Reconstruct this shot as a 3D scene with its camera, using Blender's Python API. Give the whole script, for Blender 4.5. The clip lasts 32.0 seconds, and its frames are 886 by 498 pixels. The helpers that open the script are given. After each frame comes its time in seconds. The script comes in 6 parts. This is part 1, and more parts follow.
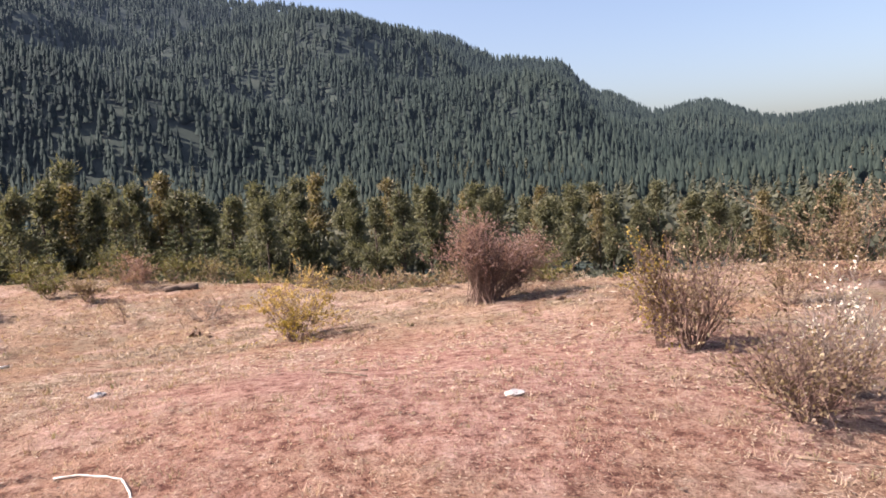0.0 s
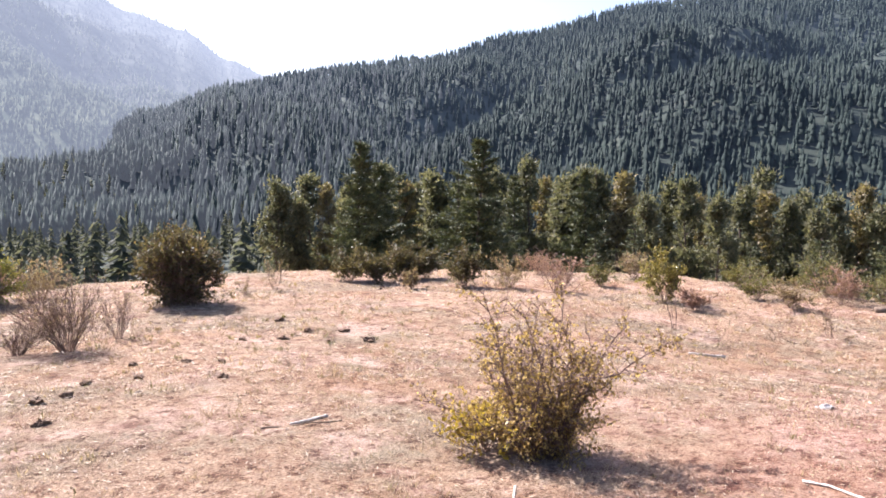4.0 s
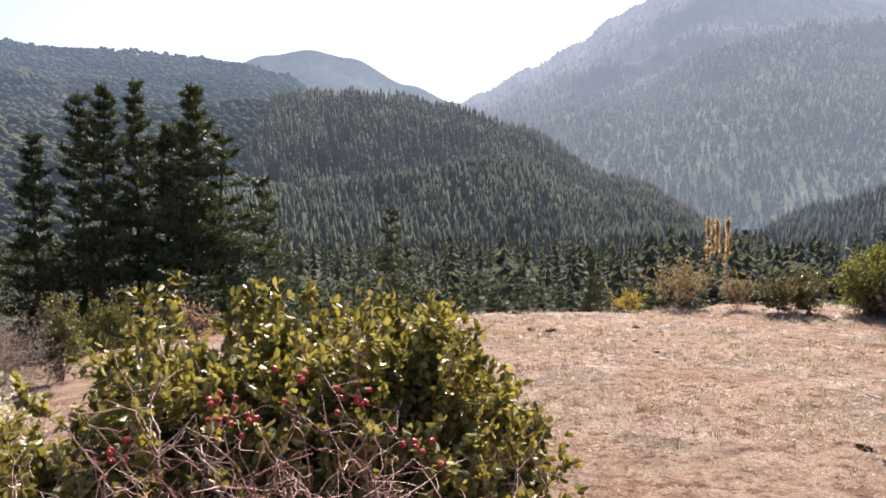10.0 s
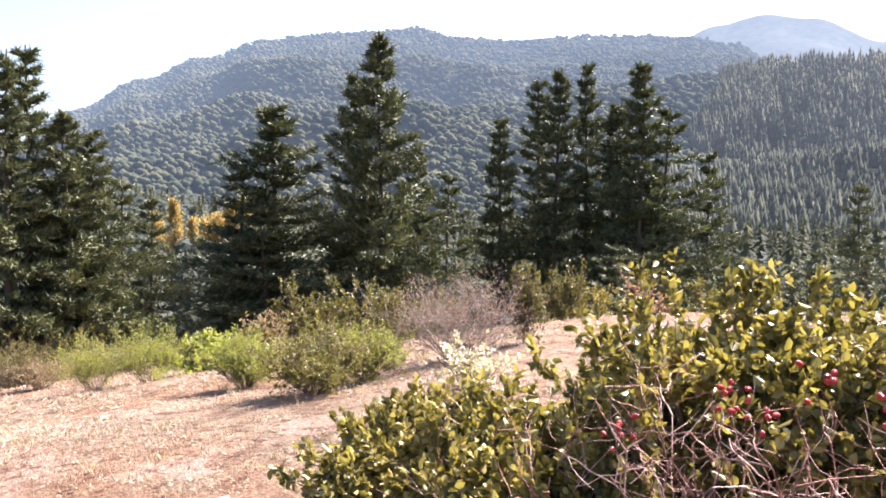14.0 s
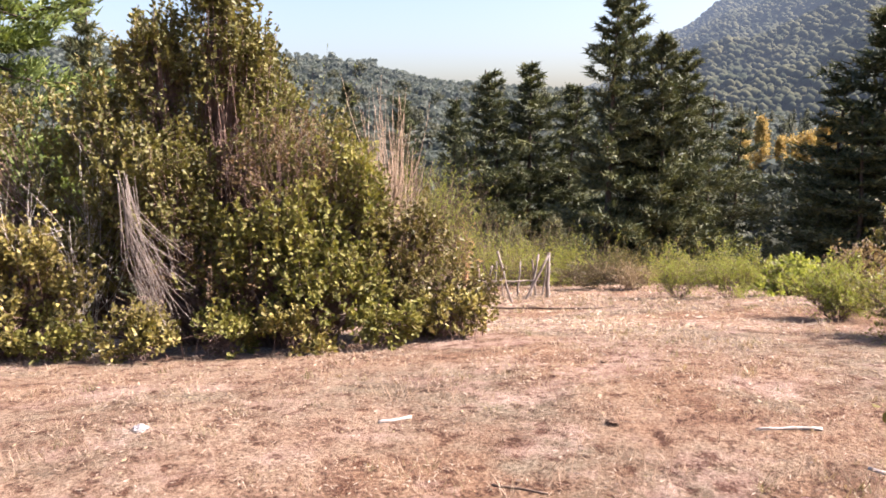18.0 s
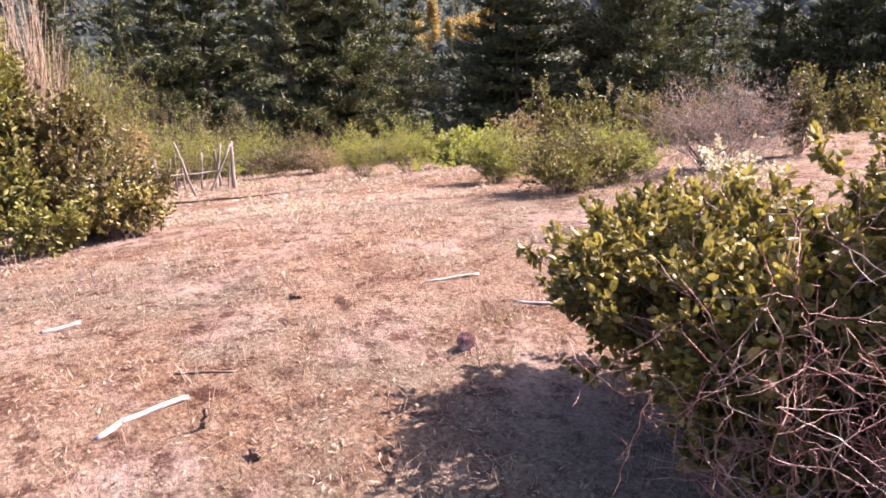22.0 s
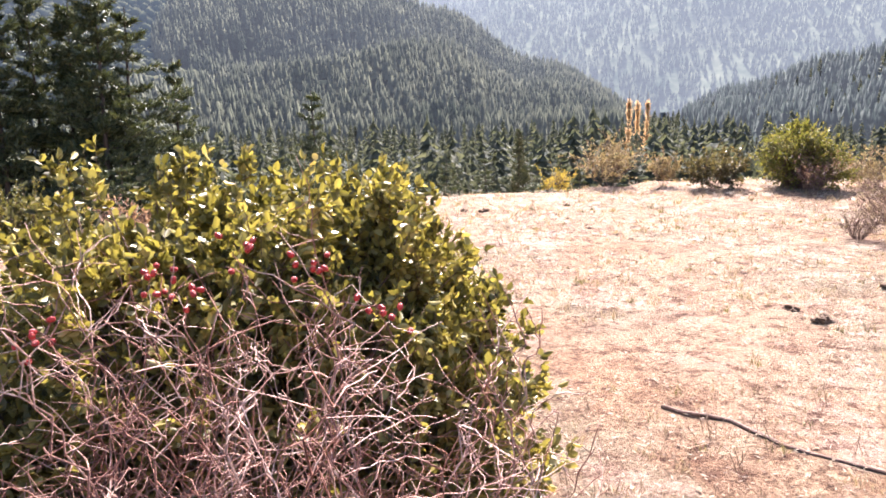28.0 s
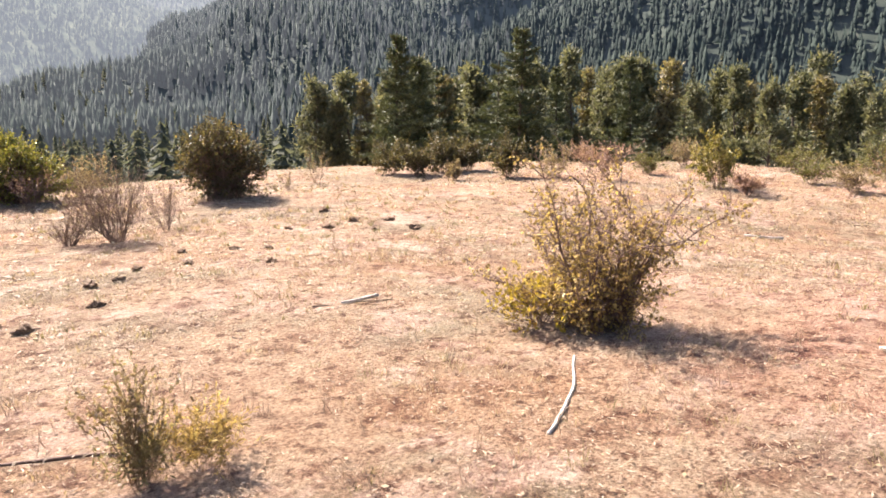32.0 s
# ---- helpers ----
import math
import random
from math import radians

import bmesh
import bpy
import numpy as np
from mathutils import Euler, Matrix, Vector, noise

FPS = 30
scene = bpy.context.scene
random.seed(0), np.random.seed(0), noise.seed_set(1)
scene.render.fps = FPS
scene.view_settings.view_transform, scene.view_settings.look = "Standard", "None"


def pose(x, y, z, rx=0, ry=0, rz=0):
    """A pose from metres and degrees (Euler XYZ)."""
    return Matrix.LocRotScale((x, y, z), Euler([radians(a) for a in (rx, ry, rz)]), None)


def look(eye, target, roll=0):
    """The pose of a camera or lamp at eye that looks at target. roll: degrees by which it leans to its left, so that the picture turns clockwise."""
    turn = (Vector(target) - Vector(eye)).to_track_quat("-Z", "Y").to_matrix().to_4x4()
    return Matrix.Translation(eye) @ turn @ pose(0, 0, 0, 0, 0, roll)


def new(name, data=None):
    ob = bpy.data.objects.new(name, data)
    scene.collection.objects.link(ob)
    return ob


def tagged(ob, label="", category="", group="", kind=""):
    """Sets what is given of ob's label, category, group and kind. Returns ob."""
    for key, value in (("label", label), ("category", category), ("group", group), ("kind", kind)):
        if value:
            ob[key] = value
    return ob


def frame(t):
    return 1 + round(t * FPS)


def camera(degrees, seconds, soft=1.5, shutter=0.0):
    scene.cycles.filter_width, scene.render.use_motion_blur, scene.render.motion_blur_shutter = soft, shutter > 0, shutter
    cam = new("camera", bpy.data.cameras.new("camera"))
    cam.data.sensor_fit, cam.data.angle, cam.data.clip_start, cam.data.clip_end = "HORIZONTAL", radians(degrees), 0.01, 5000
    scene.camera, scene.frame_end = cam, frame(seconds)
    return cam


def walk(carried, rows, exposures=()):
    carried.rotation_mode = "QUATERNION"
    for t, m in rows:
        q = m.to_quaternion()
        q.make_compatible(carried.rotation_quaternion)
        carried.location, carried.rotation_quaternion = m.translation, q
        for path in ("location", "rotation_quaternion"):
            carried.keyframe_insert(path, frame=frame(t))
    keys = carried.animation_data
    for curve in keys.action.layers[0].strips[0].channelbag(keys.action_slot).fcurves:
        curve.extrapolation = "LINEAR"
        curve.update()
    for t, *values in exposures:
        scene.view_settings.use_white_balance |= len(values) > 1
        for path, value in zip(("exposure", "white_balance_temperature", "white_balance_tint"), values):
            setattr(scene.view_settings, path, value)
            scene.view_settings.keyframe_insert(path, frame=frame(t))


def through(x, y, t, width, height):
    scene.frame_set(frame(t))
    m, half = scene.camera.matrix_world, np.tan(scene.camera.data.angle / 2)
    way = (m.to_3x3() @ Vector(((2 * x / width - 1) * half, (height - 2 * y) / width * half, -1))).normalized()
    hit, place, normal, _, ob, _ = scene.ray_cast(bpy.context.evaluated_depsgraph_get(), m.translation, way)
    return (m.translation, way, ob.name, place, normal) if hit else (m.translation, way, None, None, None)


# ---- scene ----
cam = camera(61.37, 32.0, soft=1.7)
# seconds, heading, pitch, roll (degrees), place (metres)
ROWS = [
    (0.0, -12.44, -5.57, -3.51, 0.099, -0.729, 1.669),
    (0.5, -6.66, -5.47, -3.07, 0.175, -0.649, 1.662),
    (1.0, -1.49, -5.31, -2.32, 0.218, -0.584, 1.641),
    (1.5, 3.68, -4.92, -1.37, 0.205, -0.530, 1.647),
    (2.0, 8.58, -4.37, -0.62, 0.169, -0.473, 1.657),
    (2.5, 14.34, -4.05, 0.17, 0.148, -0.391, 1.652),
    (3.0, 21.02, -4.02, 0.45, 0.115, -0.314, 1.654),
    (3.5, 28.59, -3.86, 0.49, 0.067, -0.238, 1.654),
    (4.0, 36.55, -3.38, 0.22, 0.055, -0.201, 1.648),
    (4.5, 44.56, -2.54, -0.31, 0.026, -0.192, 1.643),
    (6.5, 68.82, 0.09, -1.41, 0.084, -0.153, 1.620),
    (7.0, 72.67, -0.16, -1.01, 0.068, -0.114, 1.607),
    (7.5, 76.67, -0.45, -0.55, 0.031, -0.143, 1.603),
    (8.0, 80.74, -0.78, -0.47, 0.013, -0.146, 1.601),
    (8.5, 85.29, -1.07, -0.46, 0.001, -0.068, 1.580),
    (9.0, 90.00, -1.37, -0.66, 0.000, 0.001, 1.570),
    (9.5, 94.59, -1.70, -0.47, -0.033, 0.031, 1.562),
    (10.0, 98.99, -2.08, -0.30, -0.071, 0.078, 1.566),
    (10.5, 103.23, -2.51, -0.16, -0.110, 0.121, 1.559),
    (11.0, 107.33, -2.76, -0.06, -0.131, 0.140, 1.554),
    (11.5, 111.11, -3.02, 0.05, -0.146, 0.132, 1.555),
    (12.0, 115.17, -3.29, 0.23, -0.157, 0.114, 1.559),
    (12.5, 119.24, -3.51, 0.28, -0.184, 0.113, 1.562),
    (13.0, 123.43, -3.54, 0.24, -0.206, 0.109, 1.561),
    (13.5, 127.59, -3.56, 0.27, -0.245, 0.115, 1.562),
    (15.5, 149.34, -5.08, -0.17, -0.397, 0.041, 1.532),
    (16.0, 158.24, -5.42, -0.45, -0.331, 0.010, 1.554),
    (16.5, 167.13, -5.86, -0.64, -0.367, 0.009, 1.541),
    (17.0, 173.70, -6.71, -0.70, -0.404, -0.005, 1.521),
    (17.5, 175.99, -7.94, -0.62, -0.403, -0.016, 1.511),
    (18.0, 174.45, -9.94, -0.34, -0.387, 0.015, 1.521),
    (18.5, 171.34, -12.13, -0.28, -0.393, 0.031, 1.496),
    (19.0, 168.32, -14.52, -0.30, -0.382, 0.040, 1.484),
    (19.5, 165.28, -16.24, -0.32, -0.385, 0.055, 1.474),
    (20.0, 162.36, -16.99, -0.20, -0.374, 0.072, 1.472),
    (20.5, 159.59, -17.28, -0.16, -0.352, 0.086, 1.475),
    (21.0, 156.85, -17.66, -0.08, -0.346, 0.098, 1.471),
    (21.5, 153.86, -18.08, -0.01, -0.345, 0.108, 1.466),
    (22.0, 150.79, -18.54, -0.04, -0.335, 0.119, 1.464),
    (22.5, 147.65, -19.05, -0.04, -0.331, 0.135, 1.461),
    (23.0, 144.41, -19.52, -0.08, -0.330, 0.156, 1.457),
    (23.5, 141.03, -19.30, 0.01, -0.327, 0.175, 1.454),
    (24.0, 137.67, -18.41, 0.25, -0.325, 0.186, 1.455),
    (24.5, 133.70, -16.65, 0.63, -0.332, 0.212, 1.453),
    (26.5, 112.89, -11.77, 0.71, -0.297, 0.271, 1.467),
    (27.0, 106.73, -11.05, -0.37, -0.266, 0.211, 1.466),
    (27.5, 100.36, -10.81, -0.84, -0.225, 0.199, 1.472),
    (28.0, 93.33, -10.71, -1.24, -0.194, 0.255, 1.462),
    (28.5, 86.16, -10.73, -1.66, -0.163, 0.321, 1.454),
    (29.0, 79.26, -10.16, -1.81, -0.115, 0.263, 1.464),
    (29.5, 72.53, -8.93, -1.36, -0.074, 0.203, 1.471),
    (30.0, 65.57, -8.82, -1.16, -0.038, 0.172, 1.472),
    (30.5, 59.40, -9.45, -1.26, 0.008, 0.137, 1.468),
    (31.0, 52.98, -9.91, -1.17, 0.063, 0.092, 1.443),
    (31.5, 46.66, -10.43, -1.29, 0.130, 0.040, 1.433),
    (32.0, 39.67, -10.89, -1.28, 0.155, -0.022, 1.425),
]


def aimed(heading, pitch, roll, x, y, z):
    a, p = radians(heading), radians(pitch)
    return look((x, y, z), (x + math.cos(a) * math.cos(p), y + math.sin(a) * math.cos(p), z + math.sin(p)), roll)


walk(cam, [(t, aimed(a, p, r, x, y, z)) for t, a, p, r, x, y, z in ROWS],
     [(t, e, w, k) for t, e, k, w in (
    (0, 1.59, 22, 6500), (2, 1.69, 22, 6400), (4, 2.01, 19, 6000), (4.5, 1.79, 15, 6050), (6.5, 1.09, 15, 6100), (7, 1.06, 16, 6100),
    (9, 1.44, 16, 6220), (11, 1.76, 15, 6200), (13, 2.39, 17, 6100), (15.5, 2.35, 21, 6300), (17, 1.96, 19, 6500), (19, 1.98, 29, 6350),
    (21, 1.94, 34, 6300), (23, 2.23, 26, 6200), (24.5, 2.45, 17, 6200), (26.5, 2.75, 16, 6100), (28, 2.51, 19, 6200), (29.5, 2.29, 14, 6300),
    (31, 2.10, 14, 6550), (32, 2.18, 15, 6750))])

# ---- light ----
SUN_AZ, SUN_EL = 83, 44
world = bpy.data.worlds.new("sky")
scene.world = world
world.use_nodes = True
wn = world.node_tree
sky = wn.nodes.new("ShaderNodeTexSky")
sky.sky_type, sky.sun_disc = "NISHITA", False
sky.sun_elevation, sky.sun_rotation = radians(SUN_EL), radians(90 - SUN_AZ)
sky.air_density, sky.dust_density, sky.ozone_density = 1.0, 2.8, 1.5
wn.nodes["Background"].inputs[1].default_value = 0.074
wn.links.new(sky.outputs[0], wn.nodes["Background"].inputs[0])
sun = new("sun", bpy.data.lights.new("sun", "SUN"))
sun.data.energy, sun.data.angle, sun.data.color = 5.0, radians(0.53), (1.0, 0.95, 0.88)
sa, se = radians(SUN_AZ), radians(SUN_EL)
sun.matrix_world = look((math.cos(sa) * 40, math.sin(sa) * 40, 40 * math.tan(se)), (0, 0, 0))

# ---- materials ----
def material(name, rough=0.8):
    m = bpy.data.materials.new(name)
    m.use_nodes = True
    b = m.node_tree.nodes["Principled BSDF"]
    b.inputs["Roughness"].default_value = rough
    b.inputs["Specular IOR Level"].default_value = 0.3
    return m, m.node_tree, b


def node(nt, kind, **values):
    n = nt.nodes.new(kind)
    for key, v in values.items():
        n.inputs[key.replace("_", " ")].default_value = v
    return n


def ramp(nt, fac, stops):
    n = nt.nodes.new("ShaderNodeValToRGB")
    while len(n.color_ramp.elements) < len(stops):
        n.color_ramp.elements.new(0.5)
    for e, (p, c) in zip(n.color_ramp.elements, stops):
        e.position, e.color = p, (*c, 1)
    nt.links.new(fac, n.inputs[0])
    return n.outputs[0]


def noise_tex(nt, scale, detail=4.0, rough=0.6, stretch=None):
    co = nt.nodes.new("ShaderNodeTexCoord")
    n = node(nt, "ShaderNodeTexNoise", Scale=scale, Detail=detail, Roughness=rough)
    if stretch:
        mp = nt.nodes.new("ShaderNodeMapping")
        mp.inputs["Scale"].default_value = stretch
        nt.links.new(co.outputs["Object"], mp.inputs[0])
        nt.links.new(mp.outputs[0], n.inputs["Vector"])
    else:
        nt.links.new(co.outputs["Object"], n.inputs["Vector"])
    return n.outputs[0]


def mix(nt, a, b, fac, kind="MIX"):
    n = nt.nodes.new("ShaderNodeMix")
    n.data_type, n.blend_type = "RGBA", kind
    for src, i in ((fac, 0), (a, 6), (b, 7)):
        if isinstance(src, (int, float)):
            n.inputs[i].default_value = src
        elif isinstance(src, tuple):
            n.inputs[i].default_value = (*src, 1)
        else:
            nt.links.new(src, n.inputs[i])
    return n.outputs[2]


def bump(nt, b, height, strength=0.5, distance=0.02):
    n = node(nt, "ShaderNodeBump", Strength=strength, Distance=distance)
    nt.links.new(height, n.inputs["Height"])
    nt.links.new(n.outputs[0], b.inputs["Normal"])


def haze_glow(nt, b, near, far, haze=(0.5, 0.68, 1.0, 1)):
    """Paints haze as emission on far slopes: more at the hills' far end."""
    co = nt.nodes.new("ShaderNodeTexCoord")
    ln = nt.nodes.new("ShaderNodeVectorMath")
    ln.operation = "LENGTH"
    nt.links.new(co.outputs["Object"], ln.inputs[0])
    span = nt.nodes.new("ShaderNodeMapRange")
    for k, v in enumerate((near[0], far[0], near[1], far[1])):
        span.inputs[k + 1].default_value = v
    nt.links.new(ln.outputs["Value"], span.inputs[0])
    b.inputs["Emission Color"].default_value = haze
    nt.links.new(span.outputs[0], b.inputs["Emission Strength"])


def leaf_material(name, stops, through=0.35, rough=0.5, patch=1.5, glow=1.6, warm=0.55, own=0.55, haze=None):
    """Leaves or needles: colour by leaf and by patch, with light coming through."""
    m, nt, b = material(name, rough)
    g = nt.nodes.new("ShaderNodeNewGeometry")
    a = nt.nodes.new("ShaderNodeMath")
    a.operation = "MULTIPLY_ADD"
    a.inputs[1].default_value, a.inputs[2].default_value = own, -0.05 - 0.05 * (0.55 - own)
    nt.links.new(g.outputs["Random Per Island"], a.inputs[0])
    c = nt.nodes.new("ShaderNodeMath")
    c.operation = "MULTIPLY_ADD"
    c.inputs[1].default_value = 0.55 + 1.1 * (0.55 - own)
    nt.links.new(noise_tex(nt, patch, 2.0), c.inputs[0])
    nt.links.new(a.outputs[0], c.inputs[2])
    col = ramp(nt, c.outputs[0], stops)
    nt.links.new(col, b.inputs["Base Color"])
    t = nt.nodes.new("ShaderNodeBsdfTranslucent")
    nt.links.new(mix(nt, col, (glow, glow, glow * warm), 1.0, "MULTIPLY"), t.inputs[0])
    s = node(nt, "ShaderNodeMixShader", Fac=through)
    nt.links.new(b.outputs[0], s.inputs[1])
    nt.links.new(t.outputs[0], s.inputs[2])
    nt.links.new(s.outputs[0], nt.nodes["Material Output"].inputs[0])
    # far woods also get haze painted in as emission
    if haze:
        haze_glow(nt, b, *haze)
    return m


def wood_material(name, stops, scale=9.0, rough=0.85):
    m, nt, b = material(name, rough)
    n = noise_tex(nt, scale, 6.0, 0.65, (1, 1, 0.25))
    nt.links.new(ramp(nt, n, stops), b.inputs["Base Color"])
    bump(nt, b, noise_tex(nt, scale * 4, 4.0, 0.7), 0.5, 0.01)
    return m


def ground_material():
    m, nt, b = material("dry_meadow", 0.95)
    b.inputs["Specular IOR Level"].default_value = 0.1
    fine = noise_tex(nt, 46.0, 6.0, 0.78)
    mid = noise_tex(nt, 2.4, 6.0, 0.7)
    wide = noise_tex(nt, 0.35, 4.0, 0.6)
    clumps = noise_tex(nt, 8.0, 6.0, 0.72)
    straw = ramp(nt, fine, [(0.33, (0.0612, 0.0365, 0.0237)), (0.45, (0.224, 0.149, 0.0986)), (0.57, (0.367, 0.259, 0.178)), (0.72, (0.561, 0.432, 0.319))])
    rusty = ramp(nt, fine, [(0.33, (0.0572, 0.0297, 0.0178)), (0.47, (0.208, 0.121, 0.0711)), (0.6, (0.333, 0.217, 0.133)), (0.75, (0.499, 0.381, 0.248))])
    grey = ramp(nt, fine, [(0.33, (0.052, 0.0403, 0.0265)), (0.47, (0.172, 0.134, 0.0882)), (0.6, (0.281, 0.221, 0.157)), (0.75, (0.437, 0.355, 0.284))])
    c = mix(nt, straw, rusty, ramp(nt, wide, [(0.47, (0, 0, 0)), (0.6, (0.9, 0.9, 0.9))]))
    c = mix(nt, c, grey, ramp(nt, noise_tex(nt, 0.5, 5.0, 0.7), [(0.48, (0, 0, 0)), (0.6, (0.9, 0.9, 0.9))]))
    # bare pale soil showing between the grass, and darker matted clumps
    c = mix(nt, c, ramp(nt, fine, [(0.35, (0.208, 0.134, 0.103)), (0.6, (0.458, 0.336, 0.27))]), ramp(nt, noise_tex(nt, 0.95, 6.0, 0.72), [(0.53, (0, 0, 0)), (0.6, (0.75, 0.75, 0.75))]))
    c = mix(nt, c, ramp(nt, mid, [(0.33, (0.52, 0.403, 0.353)), (0.47, (0.88, 0.83, 0.79)), (0.62, (1.0, 1.0, 0.98))]), 1.0, "MULTIPLY")
    c = mix(nt, c, ramp(nt, clumps, [(0.385, (0.354, 0.259, 0.216)), (0.46, (0.85, 0.81, 0.78)), (0.6, (1.0, 1.0, 1.0))]), 1.0, "MULTIPLY")
    # a worn patch of reddish soil on the rise
    co = nt.nodes.new("ShaderNodeTexCoord")
    gap = nt.nodes.new("ShaderNodeVectorMath")
    gap.operation = "DISTANCE"
    nt.links.new(co.outputs["Object"], gap.inputs[0])
    gap.inputs[1].default_value = (6.0, -1.9, 0.2)
    worn = nt.nodes.new("ShaderNodeMath")
    worn.operation = "MULTIPLY_ADD"
    nt.links.new(noise_tex(nt, 0.9, 5.0, 0.7), worn.inputs[0])
    worn.inputs[1].default_value = -5.0
    nt.links.new(gap.outputs["Value"], worn.inputs[2])
    bare = ramp(nt, clumps, [(0.36, (0.125, 0.048, 0.0353)), (0.47, (0.281, 0.139, 0.108)), (0.58, (0.395, 0.23, 0.186)), (0.7, (0.52, 0.355, 0.304))])
    bare = mix(nt, bare, ramp(nt, fine, [(0.35, (0.364, 0.288, 0.274)), (0.5, (0.9, 0.88, 0.87)), (0.68, (1.0, 1.0, 1.0))]), 1.0, "MULTIPLY")
    near = nt.nodes.new("ShaderNodeMapRange")
    near.inputs[1].default_value, near.inputs[2].default_value = 1.8, -1.2
    near.inputs[4].default_value = 0.68
    nt.links.new(worn.outputs[0], near.inputs[0])
    c = mix(nt, c, bare, near.outputs[0])
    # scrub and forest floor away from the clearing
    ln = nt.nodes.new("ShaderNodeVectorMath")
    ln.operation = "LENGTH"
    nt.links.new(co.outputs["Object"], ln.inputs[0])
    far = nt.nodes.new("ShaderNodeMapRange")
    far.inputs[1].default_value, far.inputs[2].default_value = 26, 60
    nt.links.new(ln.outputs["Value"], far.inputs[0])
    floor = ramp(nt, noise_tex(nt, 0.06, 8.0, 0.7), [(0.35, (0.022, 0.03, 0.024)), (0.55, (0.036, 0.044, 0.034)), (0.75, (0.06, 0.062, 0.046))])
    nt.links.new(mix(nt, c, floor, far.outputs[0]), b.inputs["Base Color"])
    bump(nt, b, mix(nt, fine, clumps, 0.5), 1.0, 0.05)
    # painted haze: the ground beyond 250 m glows more with distance
    haze_glow(nt, b, (250, 0.004), (1100, 0.03))
    return m


M_GROUND = ground_material()


def backdrop_material(name, near, far, dark, light, haze=(0.76, 0.84, 1.0, 1)):
    """Far hill slopes with painted haze; near, far: distance and strength of its glow."""
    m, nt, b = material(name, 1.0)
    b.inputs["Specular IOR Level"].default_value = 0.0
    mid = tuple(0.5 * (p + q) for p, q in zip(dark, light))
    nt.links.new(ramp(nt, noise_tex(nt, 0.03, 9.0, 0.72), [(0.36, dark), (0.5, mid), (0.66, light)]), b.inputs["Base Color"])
    haze_glow(nt, b, near, far, haze)
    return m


# haze glow painted on the north mountain: distance and strength at both ends
NORTH_HAZE = ((500, 0.07), (2100, 0.18))
M_BACKDROP = backdrop_material("far_mountain", *NORTH_HAZE, (0.035, 0.04, 0.034), (0.085, 0.085, 0.07))
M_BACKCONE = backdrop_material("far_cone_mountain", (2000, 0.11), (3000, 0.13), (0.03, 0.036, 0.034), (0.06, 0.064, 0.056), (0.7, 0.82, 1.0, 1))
M_BACKLOW = backdrop_material("far_mountain_pines", *NORTH_HAZE, (0.025, 0.036, 0.026), (0.1, 0.105, 0.07))
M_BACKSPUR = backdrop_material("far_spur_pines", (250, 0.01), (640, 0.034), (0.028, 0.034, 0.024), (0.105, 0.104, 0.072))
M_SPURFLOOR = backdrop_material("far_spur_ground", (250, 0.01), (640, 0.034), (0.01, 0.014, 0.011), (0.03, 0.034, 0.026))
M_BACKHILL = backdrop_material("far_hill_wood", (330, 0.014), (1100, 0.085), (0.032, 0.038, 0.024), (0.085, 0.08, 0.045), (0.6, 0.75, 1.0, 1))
# needle colours; the wide dark patches imitate shaded parts of the hillside
PLANTATION = [(0.15, (0.008, 0.016, 0.015)), (0.4, (0.017, 0.029, 0.023)), (0.65, (0.033, 0.047, 0.035)), (0.85, (0.05, 0.058, 0.042))]
M_CONIFER = leaf_material("conifer_forest", PLANTATION, 0.38, 0.9, 0.012, 1.3, 0.9, own=0.3, haze=((250, 0.004), (900, 0.025)))
# copy of conifer_forest with stronger haze painted into its emission
M_HAZYCONIFER = leaf_material("hazy_conifer_forest", PLANTATION, 0.38, 0.9, 0.012, 1.3, 0.9, own=0.3, haze=((250, 0.034), (900, 0.075), (0.74, 0.8, 0.92, 1)))
M_NATIVE = leaf_material("native_forest", [(0.1, (0.05, 0.062, 0.05)), (0.45, (0.075, 0.088, 0.07)), (0.75, (0.105, 0.112, 0.085)), (0.95, (0.14, 0.135, 0.1))], 0.4, 0.9, 0.01, 1.4, 0.9, haze=((110, 0.004), (430, 0.02)))
M_PINE = leaf_material("pine_needles", [(0.1, (0.0185, 0.026, 0.0135)), (0.4, (0.0552, 0.0649, 0.0282)), (0.75, (0.133, 0.133, 0.0573)), (0.95, (0.206, 0.165, 0.0876))], 0.1, 0.6, 0.5)
M_FRESHPINE = leaf_material("fresh_pine_needles", [(0.1, (0.03, 0.05, 0.012)), (0.4, (0.085, 0.115, 0.025)), (0.75, (0.16, 0.19, 0.045)), (0.95, (0.24, 0.24, 0.07))], 0.3, 0.6, 0.8, 1.4)
M_TREE = leaf_material("tree_leaves", [(0.1, (0.045, 0.05, 0.03)), (0.4, (0.1, 0.1, 0.055)), (0.75, (0.165, 0.15, 0.082)), (0.95, (0.23, 0.18, 0.11))], 0.35, 0.7, 0.4, 1.3, 0.7)
M_GREEN = leaf_material("bush_leaves", [(0.05, (0.02, 0.021, 0.009)), (0.28, (0.07, 0.062, 0.02)), (0.48, (0.2, 0.165, 0.045)), (0.7, (0.36, 0.29, 0.1)), (0.95, (0.42, 0.27, 0.16))], 0.25, 0.4, 4.5, 1.45, 0.5, own=0.36)
M_OLIVE = leaf_material("olive_leaves", [(0.05, (0.03, 0.03, 0.013)), (0.3, (0.085, 0.08, 0.026)), (0.55, (0.155, 0.138, 0.04)), (0.8, (0.215, 0.172, 0.055)), (0.97, (0.27, 0.16, 0.08))], 0.22, 0.5, 2.6, 1.4, own=0.32)
